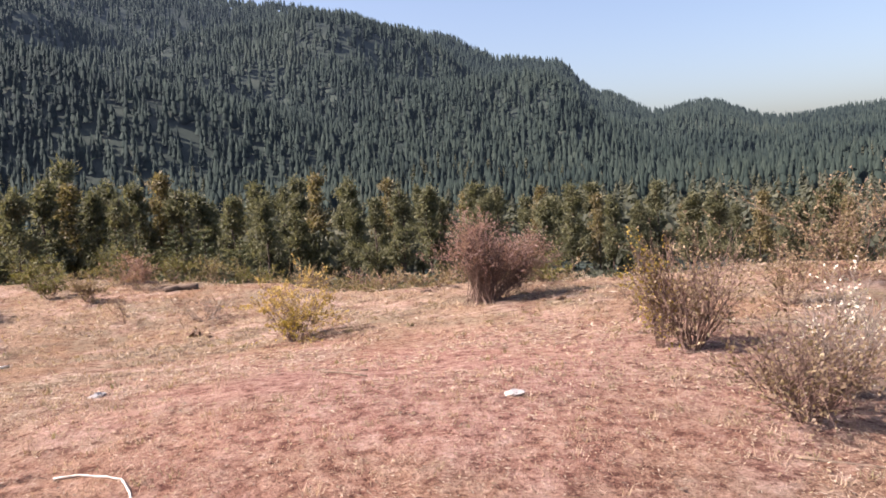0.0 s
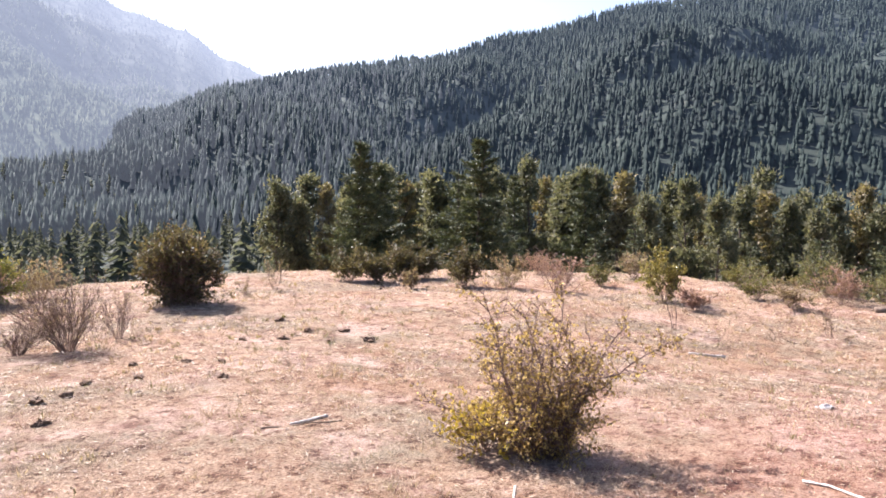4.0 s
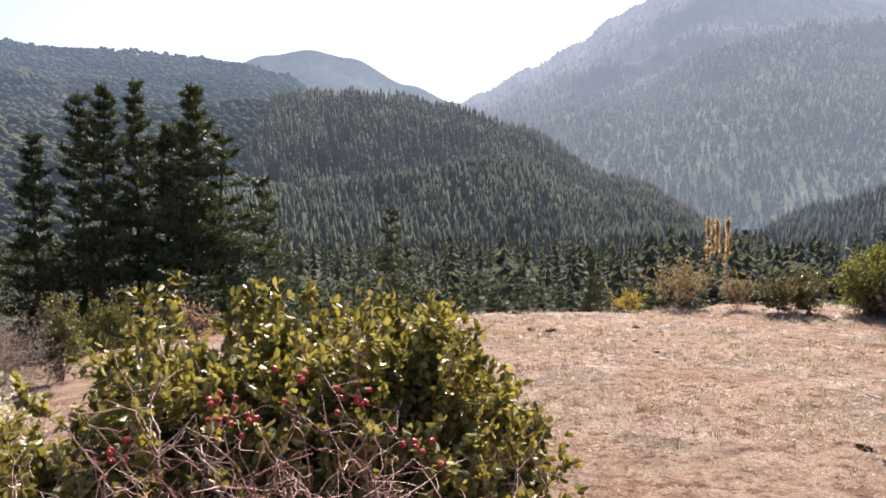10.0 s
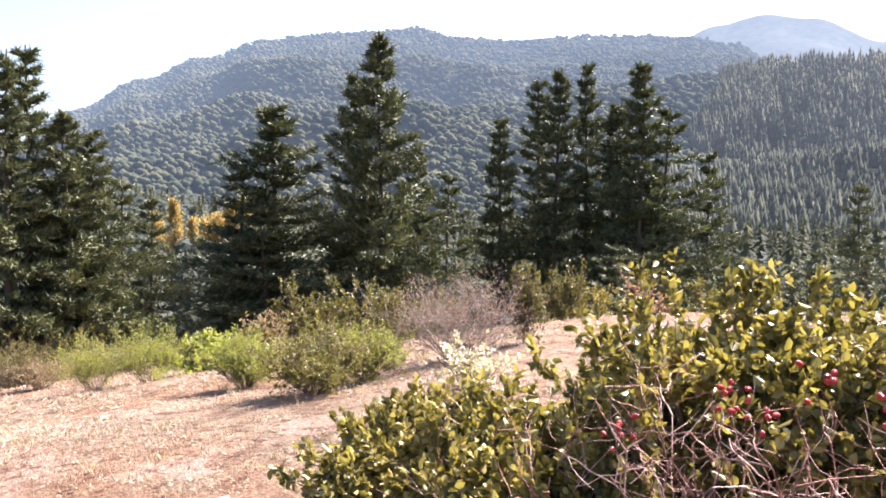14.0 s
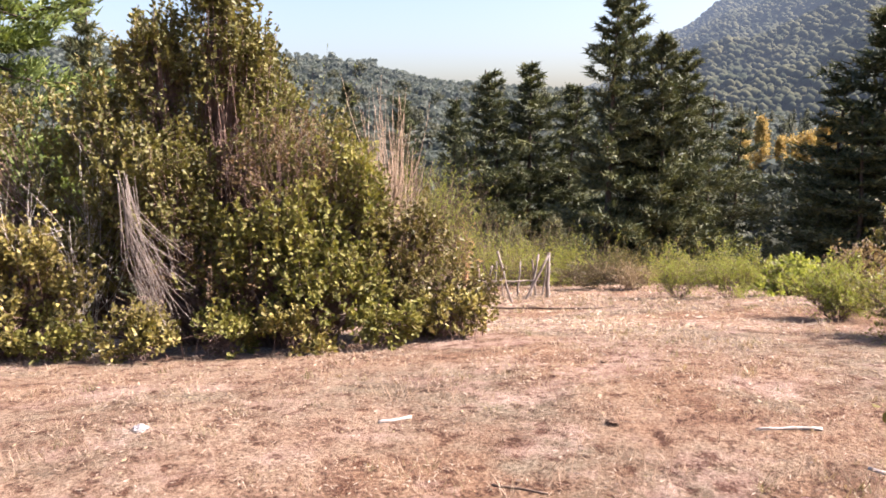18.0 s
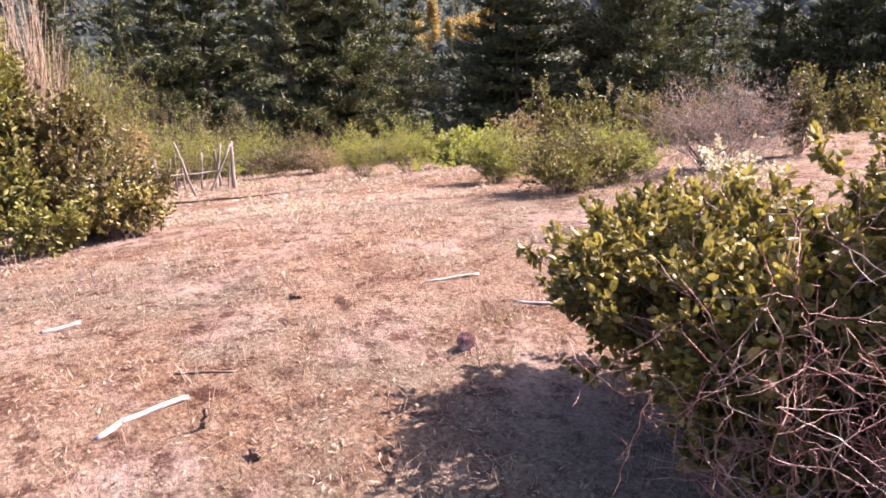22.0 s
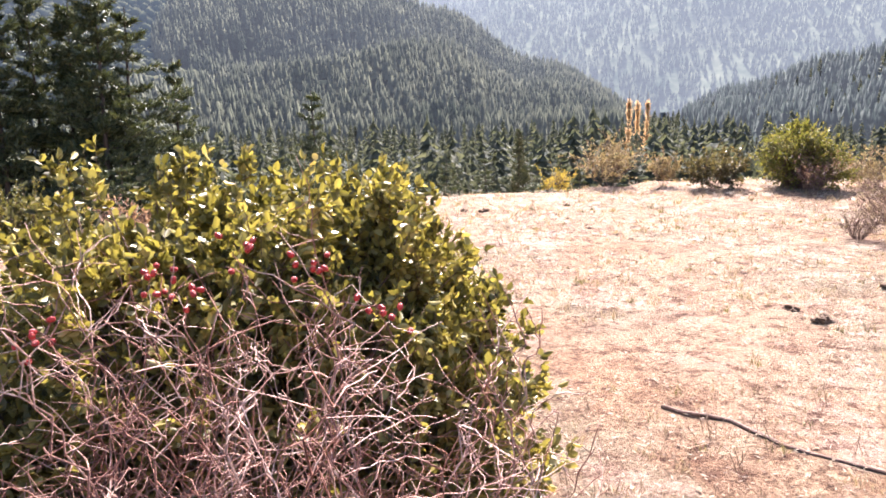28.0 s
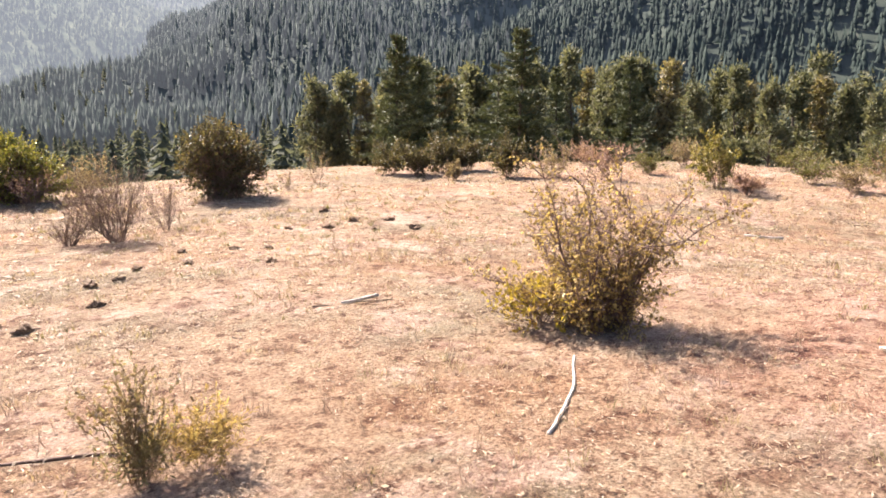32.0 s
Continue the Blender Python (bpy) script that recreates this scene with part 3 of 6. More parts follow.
def scatter(name, label, spots, size, wide, maker, mat, rng, category="forest"):
    """Many far trees in one mesh."""
    temps = [maker(rng) for _ in range(5)]
    V, T, n0 = [], [], 0
    spots = np.array(spots)
    kind = rng.integers(0, 5, len(spots))
    for k, (tv, tt) in enumerate(temps):
        sp = spots[kind == k]
        n = len(sp)
        if not n:
            continue
        h = size * rng.uniform(0.6, 1.25, n)[:, None, None]
        w = h * wide * rng.uniform(0.8, 1.25, n)[:, None, None]
        q = rng.uniform(0, 6.28, n)
        c, s = np.cos(q)[:, None], np.sin(q)[:, None]
        x = c * tv[:, 0] - s * tv[:, 1]
        y = s * tv[:, 0] + c * tv[:, 1]
        v = np.stack([x, y, np.broadcast_to(tv[:, 2], x.shape)], -1) * np.concatenate([w, w, h], 2) + sp[:, None]
        V.append(v.reshape(-1, 3))
        T.append((tt[None] + (np.arange(n) * len(tv))[:, None, None]).reshape(-1, 3) + n0)
        n0 += n * len(tv)
    me = mesh_of(name, np.concatenate(V), np.concatenate(T), mat)
    tagged(new(name, me), label, category, kind="stuff")


def sow(rng, which, count, a0, a1, r0, r1, power=2.0, thin=0.0):
    """Random places on one hill between two headings and two distances."""
    out = []
    while count > 0:
        count -= 1
        a, r = rng.uniform(a0, a1), (r0 ** power + (r1 ** power - r0 ** power) * rng.uniform()) ** (1 / power)
        x, y = r * math.cos(radians(a)), r * math.sin(radians(a))
        h, w = hills(x, y)
        if w not in which or wobble(x, y, 2, 0.012) < thin - 1:
            continue
        out.append((x, y, h - 0.3))
    return out


rng = np.random.default_rng(5)
east = np.array(sow(rng, ("east",), 46000, -48, 78, 245, 915, 1.6))
# northern headings take the copy with more painted haze
hazier = np.degrees(np.arctan2(east[:, 1], east[:, 0])) > 34 + 26 * rng.uniform(size=len(east))
scatter("conifer_wood", "dense dark green pine plantation on the hillside", east[~hazier], 11, 1.0, conifer_template, M_CONIFER, rng)
scatter("conifer_wood", "pine plantation at the end of the hillside, pale with painted haze", east[hazier], 11, 1.0, conifer_template, M_HAZYCONIFER, rng)
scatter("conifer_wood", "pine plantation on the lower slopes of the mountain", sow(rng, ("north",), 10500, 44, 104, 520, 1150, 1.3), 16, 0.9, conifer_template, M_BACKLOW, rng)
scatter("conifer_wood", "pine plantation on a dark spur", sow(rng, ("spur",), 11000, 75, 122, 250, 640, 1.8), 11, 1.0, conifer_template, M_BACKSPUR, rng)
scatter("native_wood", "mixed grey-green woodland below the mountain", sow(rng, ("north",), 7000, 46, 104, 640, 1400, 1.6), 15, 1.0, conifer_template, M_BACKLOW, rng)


def build_backdrop(name, which, foot, far, a0, a1, label, mat, woods):
    """The upper slopes of a far mountain, with its ragged crest of woods."""
    az, rs = np.arange(a0, a1, 0.25), np.arange(foot, far, (far - foot) / 90)
    V, keep = [], []
    for r in rs:
        for a in az:
            x, y = r * math.cos(radians(a)), r * math.sin(radians(a))
            h, w = hills(x, y)
            keep.append(w == which)
            V.append((x, y, h + (6 if which in ("north", "cone") else -1.5) + wobble(x, y, 4, 0.03) + wobble(x, y, 7, 0.08)))
    n, k = len(az), len(rs)
    i, j = np.meshgrid(np.arange(k - 1), np.arange(n - 1), indexing="ij")
    q = np.stack([i * n + j, (i + 1) * n + j, (i + 1) * n + j + 1, i * n + j + 1], -1).reshape(-1, 4)
    q = q[np.array(keep)[q].all(axis=1)]
    tagged(new(name, mesh_of(name, np.array(V), q, mat, smooth=True)), label, "mountain", kind="structure")
    if woods:
        scatter("mountain_wood", "far-off woodland on a mountain, pale with painted haze", sow(rng, (which,), woods, a0, a1, foot, far, 1.8), 15, 1.0, conifer_template, M_BACKDROP, rng)


# these slopes are paled by the haze glow in their materials
build_backdrop("backdrop_mountain_north", "north", 1040, 2130, 46, 104, "high wooded mountain, pale blue-grey with painted haze", M_BACKDROP, 9000)
build_backdrop("backdrop_mountain_foot", "north", 528, 1060, 46, 104, "lower wooded slopes of a high mountain, grey-green with painted haze", M_BACKLOW, 0)
build_backdrop("backdrop_mountain_cone", "cone", 2150, 3030, 94, 124, "far cone-shaped mountain, pale blue-grey with painted haze", M_BACKCONE, 0)
build_backdrop("backdrop_hill_northwest", "northwest", 340, 1120, 102, 168, "wooded hillside, blue-green with painted haze", M_BACKHILL, 0)
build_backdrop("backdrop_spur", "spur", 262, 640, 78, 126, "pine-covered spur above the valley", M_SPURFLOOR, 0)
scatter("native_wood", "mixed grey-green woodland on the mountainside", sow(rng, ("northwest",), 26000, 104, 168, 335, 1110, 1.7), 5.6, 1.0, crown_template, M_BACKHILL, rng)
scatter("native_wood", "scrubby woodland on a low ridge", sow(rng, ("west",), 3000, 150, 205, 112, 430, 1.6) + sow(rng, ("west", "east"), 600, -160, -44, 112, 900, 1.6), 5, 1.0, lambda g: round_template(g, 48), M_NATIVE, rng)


def dell(rng, count, a0, a1, r0, r1, power=1.3):
    out = []
    for _ in range(count):
        a, r = rng.uniform(a0, a1), (r0 ** power + (r1 ** power - r0 ** power) * rng.uniform()) ** (1 / power)
        x, y = r * math.cos(radians(a)), r * math.sin(radians(a))
        out.append((x, y, land(x, y) - 0.2))
    return out


scatter("valley_wood", "pines standing in the valley below the meadow", dell(rng, 1500, -48, 60, 95, 330) + dell(rng, 1900, 60, 128, 70, 560) + dell(rng, 500, 126, 172, 75, 330), 9, 0.95, bushy_conifer_template, M_VALLEY, rng)
scatter("valley_wood", "mixed broad-leaved trees in the valley", dell(rng, 420, -48, 48, 66, 200) + dell(rng, 60, 60, 118, 70, 130) + dell(rng, 420, 118, 205, 60, 330), 6, 0.85, lambda g: round_template(g, 200), M_VALLEY, rng)
scatter("valley_scrub", "low mixed scrub behind the meadow", dell(rng, 380, -48, 34, 30, 64) + dell(rng, 110, 30, 60, 44, 70) + dell(rng, 150, 70, 122, 24, 60) + dell(rng, 320, 122, 205, 30, 70), 1.6, 1.15, lambda g: round_template(g, 240), M_VALLEY, rng, "scrub")
scatter("edge_scrub", "brown and olive scrub at the far edge of the meadow", dell(rng, 130, -30, 62, 36, 52), 1.4, 1.0, lambda g: round_template(g, 420), M_RUSSET, rng, "scrub")
scatter("edge_scrub", "dry brown scrub at the far edge of the meadow", dell(rng, 60, -45, 30, 28, 46), 1.1, 1.2, lambda g: round_template(g, 420), M_DRYLEAF, rng, "scrub")

# ---- trees ----
def pine_meshes(seed, whorls=20, limbs=6, wide=0.22, full=1.0, needles=None):
    """A pine one metre high: trunk, limbs in whorls that sweep up towards the top, needles in flat sprays."""
    g = np.random.default_rng(seed)
    bend = 0.01 * g.normal(size=2)
    trunk = np.array([(bend[0] * math.sin(3 * k), bend[1] * math.sin(4 * k), k) for k in np.linspace(0, 0.975, 9)])
    lines, tips, ways = [], [], []
    for w in range(whorls):
        z = 0.06 + 0.92 * (w / whorls) ** 0.95
        reach = wide * ((1 - z) ** 0.95) * (0.7 + 0.3 * min(1, z / 0.25)) + 0.014
        uneven = g.uniform(0.75, 1.15)
        for k in range(limbs):
            if g.uniform() > 0.9:
                continue
            q = 6.283 * (k + g.uniform(-0.35, 0.35)) / limbs + w * 2.4
            l = reach * uneven * g.uniform(0.55, 1.25)
            o = np.array([math.cos(q), math.sin(q), 0])
            p0 = np.array([0, 0, z + g.uniform(-0.014, 0.014)])
            rise = g.uniform(-0.05, 0.3) + 0.6 * z
            pts = np.array([p0 + o * l * t + np.array([0, 0, l * (rise * t * t - 0.22 * t)]) for t in (0, 0.35, 0.7, 1.0)])
            lines.append((pts, 0.0035 * (1 - z) + 0.0012, 0.0006))
            n = int(full * (50 + 1150 * l))
            t = g.uniform(0.15, 1.0, n)
            c = np.stack([np.interp(t, (0, 0.35, 0.7, 1.0), pts[:, i]) for i in range(3)], 1)
            c += g.normal(size=(n, 3)) * np.array([1, 1, 0.36]) * (0.12 * l * (1.15 - 0.6 * t) + 0.002)[:, None]
            tips.append(c)
            ways.append(np.tile(o * 0.7 + np.array([0, 0, 0.45]), (n, 1)))
    v1, q1 = tubes([(trunk, 0.0115, 0.002)], 7)
    v2, q2 = tubes(lines, 3)
    v3, q3 = flecks(g, np.concatenate(tips), np.concatenate(ways), 0.022 / full ** 0.3, 0.0032 / full ** 0.5, 0.55)
    return mesh_of("pine_trunk", v1, q1, M_BARK, smooth=True), mesh_of("pine_limbs", v2, q2, M_BARK), mesh_of("pine_needles", v3, q3, needles or M_PINE)


def broad_meshes(seed, leaf_mat, count=3900, size=0.031, slim=0.24, low=0.2):
    """A slim broad-leaved tree one metre high."""
    g = np.random.default_rng(seed)
    trunk = np.array([(0.02 * math.sin(5 * k + seed), 0.02 * math.sin(4 * k), k * 0.9) for k in np.linspace(0, 1, 8)])
    lines = []
    for k in range(30):
        z = g.uniform(low, 0.9)
        q = g.uniform(0, 6.283)
        l = slim * (1.15 - z) * g.uniform(0.6, 1.25)
        grow(g, (0, 0, z), (math.cos(q), math.sin(q), 0.55), l, 0.005, 1, 3, 0.5, 0.12, 0.12, 4, 0.6, lines)
    fine = [x for x in lines if x[3] == 0]
    P, D = along(g, fine, count)
    P = P + g.normal(size=P.shape) * 0.022
    v1, q1 = tubes([(trunk, 0.013, 0.003)], 6)
    v2, q2 = tubes([x[:3] for x in lines], 3)
    v3, q3 = flecks(g, P, D, size * 1.15, size * 0.33, 0.9)
    return mesh_of("trunk", v1, q1, M_BARK, smooth=True), mesh_of("limbs", v2, q2, M_BARK), mesh_of("crown", v3, q3, leaf_mat)


PINES = [pine_meshes(11, 22, 6, 0.225), pine_meshes(12, 22, 5, 0.185), pine_meshes(13, 23, 6, 0.235), pine_meshes(14, 15, 5, 0.3)]
YOUNG = [pine_meshes(15, 14, 5, 0.24, 0.35), pine_meshes(16, 14, 5, 0.2, 0.35), pine_meshes(17, 12, 5, 0.28, 0.45)]
BROADS = [broad_meshes(21, M_TREE, 6000, 0.023, 0.2), broad_meshes(22, M_TREE, 6000, 0.023, 0.22, 0.16), broad_meshes(23, M_TREE, 5000, 0.023, 0.17, 0.25), broad_meshes(24, M_TAN, 3600, 0.022, 0.16, 0.22)]


def tree(kind, meshes, a, r, height, label, group, turn=0.0, girth=1.0):
    e = thing(kind, label, "tree", group, polar(a, r, 0.12))
    e.scale, e.rotation_euler = (height * girth, height * girth, height), (0, 0, turn)
    for n, me in zip(("trunk", "branchwork", "crown"), meshes):
        part(n, me, e)
    return e


def top_height(a, r, el):
    """Height of a tree whose top stands at an angle over the level of the eye."""
    return 1.55 + r * math.tan(radians(el)) - polar(a, r).z


# heading, distance, angle of the top, which shape, girth
for k, (a, r, el, shape, girth) in enumerate([
        (136.9, 40, 13.1, 0, 0.95), (138.6, 42, 10.2, 1, 1.0), (144.6, 42, 7.7, 0, 1.55), (147.0, 41, 3.0, 3, 1.4), (145.6, 39, 0.5, 3, 1.6), (127.7, 46, 6.9, 1, 1.0), (124.8, 47, 9.8, 1, 0.9),
        (123.3, 45, 10.4, 1, 0.95), (121.3, 47, 10.9, 1, 0.8), (117.4, 44, 10.6, 2, 0.95), (119.0, 46, 7.8, 0, 1.2), (115.4, 46, 7.6, 3, 1.1), (112.6, 48, 4.2, 3, 1.0),
        (103.0, 46, 1.8, 3, 1.0), (131.5, 50, 2.8, 3, 1.1), (134.0, 47, 4.5, 0, 1.0), (161.9, 31, 10.3, 1, 1.05), (160.7, 33, 10.7, 1, 1.0), (158.6, 32, 6.6, 0, 1.1), (157.0, 33, 5.4, 2, 1.0),
        (155.0, 34, 2.2, 3, 1.1), (153.2, 36, 0.8, 3, 1.1), (171.0, 36, 4.1, 2, 1.2), (167.9, 37, 4.7, 0, 1.3), (164.7, 38, 3.0, 2, 1.1), (173.5, 48, 2.0, 0, 1.0),
        (177.5, 60, 2.0, 2, 1.1), (181.5, 55, 3.2, 0, 1.0), (42.4, 30, 5.6, 2, 1.2), (33.3, 31, 5.8, 2, 1.2), (41.0, 31, 4.0, 0, 1.2), (35.0, 32, 3.4, 3, 1.1), (25.5, 36, 3.4, 0, 1.0), (39.6, 34, 3.2, 3, 1.0), (30.8, 35, 3.0, 1, 1.0)]):
    tree("pine_tree", PINES[shape], a, r, top_height(a, r, el), "tall dark green pine with an open branched crown", "pines round the meadow", k * 2.1, girth)
tree("pine_tree", pine_meshes(18, 16, 7, 0.3, 1.2, M_FRESHPINE), -156.5, 12.5, top_height(-156.5, 12.5, 24), "bright green bushy pine behind the tall thicket", "", 0.4, 0.95)
tree("pine_tree", PINES[2], -161.0, 24, top_height(-161, 24, 9), "thin pine behind the tall thicket", "", 1.4, 0.8)
tree("pine_tree", PINES[1], -164.5, 26, top_height(-164.5, 26, 8), "thin pine behind the tall thicket", "", 2.4, 0.7)
tree("young_pine", PINES[1], 88.0, 19.5, 2.75, "slim young dark pine at the meadow's edge", "", 1.0, 0.9)

g = np.random.default_rng(31)
for k in range(84):
    a = 48 - k * 1.08 + g.uniform(-0.7, 0.7)
    r = g.uniform(34, 46) if a > 5 else g.uniform(46, 76)
    el = np.interp(a, (-45, -30, -10, 5, 15, 25, 48), (-1.5, -1.0, 0.4, 1.6, 3.2, 3.8, 3.2)) + g.uniform(-1.7, 0.6)
    tree("broadleaf_tree", BROADS[(0, 2, 1, 3, 2)[k % 5]], a, r, top_height(a, r, el), "slim tan-leaved tree in a row behind the meadow" if k % 5 == 3 else "slim olive-green tree in a row behind the meadow", "row of trees behind the meadow", k * 1.7, g.uniform(0.85, 1.2))
for a, r, h in ((21.5, 20.5, 1.9), (13.5, 20.5, 1.7), (9.0, 20.0, 1.9), (5.0, 18.5, 1.75), (3.0, 18.8, 1.9), (0.5, 18.5, 1.6), (24.5, 21.5, 1.8), (96.5, 24, 1.6), (93.5, 27, 2.2), (100.0, 25, 2.0), (104.5, 24, 1.7), (110.5, 26, 2.3),
                (141.0, 31, 3.2), (149.5, 28, 2.2), (152.0, 30, 2.4), (176.0, 27, 3.0), (180.0, 24, 2.8)):
    tree("young_pine", YOUNG[2], a, r, h, "bushy young green pine beside the meadow", "young pines", a, 1.5)
for k in range(26):
    a, r = 76 + k * 1.75 + g.uniform(-0.7, 0.7), g.uniform(23, 40)
    if abs(a - 78.6) < 1.6:
        continue
    tree("young_pine", YOUNG[(1, 2, 0)[k % 3]], a, r, max(top_height(a, r, g.uniform(-4.6, -2.4)), 1.2), "young dark green pine below the meadow's edge", "young pines below the meadow", k * 1.1, 1.25)
for a, r, h in ((175.5, 26, 3.6), (169.0, 27, 3.2), (166.0, 29, 3.8), (178.5, 30, 4.2)):
    tree("broadleaf_tree", BROADS[1], a, r, h, "grey-green tree with pale upright branches", "trees behind the fence", a, 1.2)


def poplar(a, r, height, seed, label, mat=None, open_=0.09, size=0.3, count=3600, reach=0.16):
    gg = np.random.default_rng(seed)
    e = thing("poplar", label, "tree", "autumn poplars", polar(a, r, 0.2))
    lines = []
    for k in range(34):
        q, z = gg.uniform(0, 6.28), gg.uniform(0.1, 0.86) * height
        k = 1.25 - z / height
        grow(gg, (0, 0, z), (open_ * k * math.cos(q), open_ * k * math.sin(q), 1), height * reach * k, 0.04, 1, 4, 0.25, 0.08, 0.1, 4, 0.6, lines)
    P, D = along(gg, lines, count)
    P = P + (0.12 + 0.35 * open_) * gg.normal(size=P.shape)
    v, q = tubes([(np.array([(0, 0, 0), (0, 0, height * 0.5), (0.05, 0, height)]), 0.16, 0.03)], 6)
    part("trunk", mesh_of("trunk", v, q, M_BARK), e)
    v, q = tubes([x[:3] for x in lines], 3)
    part("branchwork", mesh_of("branchwork", v, q, M_BARK), e)
    v, q = leaves(gg, P, D, size, size * 0.8, 0.8)
    part("crown", mesh_of("crown", v, q, mat or M_ORANGE), e)


for a, h, k in ((79.45, 15.6, 1), (78.85, 15.0, 9), (78.15, 15.2, 14)):
    poplar(a, 125, h, k, "slim poplar with pale orange autumn leaves in the valley", None, 0.06, 0.17, 3000, 0.13)
for k, (a, r, el) in enumerate(((151.6, 150, 0.4), (149.2, 152, -0.9), (147.7, 150, -0.2), (146.9, 148, 0.2), (150.3, 155, -1.3), (148.4, 153, -1.0), (152.8, 160, -0.6))):
    poplar(a, r, top_height(a, r, el), 5 + k, "golden autumn poplar on the valley floor", M_GOLD, (0.5, 1.3, 0.8, 1.2)[k % 4], 0.42, 3000, 0.22)

# ---- shrubs ----
def oval_leaves(rng, places, way, length, width, spread=0.8, fold=0.12):
    """Broad oval leaves of two folded halves."""
    n = len(places)
    d = unit(way + spread * rng.normal(size=(n, 3)))
    side = unit(np.cross(d, rng.normal(size=(n, 3))))
    up = np.cross(side, d)
    l = (length * rng.uniform(0.6, 1.3, n))[:, None]
    w = (width * rng.uniform(0.75, 1.2, n))[:, None] * 0.5
    a, b = places + d * l * 0.3, places + d * l * 0.72
    lift = up * l * fold
    v = np.stack([places, a + side * w * 0.95 + lift, b + side * w * 0.85 + lift, places + d * l - up * l * 0.08, b - side * w * 0.85 + lift, a - side * w * 0.95 + lift], 1).reshape(-1, 3)
    i = np.arange(n)[:, None] * 6
    return v, np.concatenate([i + np.array([0, 1, 2, 3]), i + np.array([0, 3, 4, 5])])


def shrub(name, label, at, height, width, leaf_mat, twig_mat=None, stems=12, depth=2, kids=4, lean=0.7, count=900, leaf=(0.035, 0.018), seed=1,
          up=0.08, curl=0.16, thick=0.008, group="", oval=False, part_name="foliage", tips=0, category="bush"):
    """A bush grown from its foot, brought to the given height and width."""
    g = np.random.default_rng(seed)
    lines = []
    far = math.hypot(at[0], at[1]) > 9.5
    stems, count, thick = int(stems * (0.75 if far else 1.35)), int(count * (1.5 if far else 2.3)), thick * 0.62
    kids = min(kids, 4) if far else kids
    for k in range(stems):
        q = 6.283 * k / stems + g.uniform(-0.4, 0.4)
        l = lean * g.uniform(0.15, 1.3)
        grow(g, (0.06 * math.cos(q), 0.06 * math.sin(q), 0), (l * math.cos(q), l * math.sin(q), 1), g.uniform(0.5, 0.8), thick / max(height, 0.4), depth, kids, 0.55, curl, up, 5, 0.6, lines)
    allp = np.concatenate([x[0] for x in lines])
    sx = width * 0.5 / np.percentile(np.hypot(allp[:, 0], allp[:, 1]), 95)
    sz = height / np.percentile(allp[:, 2], 98.5)
    k = np.array([sx, sx, sz])
    lines = [(np.maximum(x[0] * k, np.array([-99, -99, 0.0])), x[1] * height, x[2] * height, x[3]) for x in lines]
    e = thing(name, label, category, group, at)
    e.rotation_euler = (0, 0, seed * 1.3)
    v, q = tubes([x[:3] for x in lines], 3)
    part("branchwork", mesh_of("branchwork", v, q, twig_mat or M_TWIG), e)
    fine = [x for x in lines if x[3] <= tips]
    if count:
        P, D = along(g, fine, count)
        v, q = (oval_leaves if oval else leaves)(g, P, D, leaf[0], leaf[1])
        part(part_name, mesh_of(part_name, v, q, leaf_mat), e)
    return e


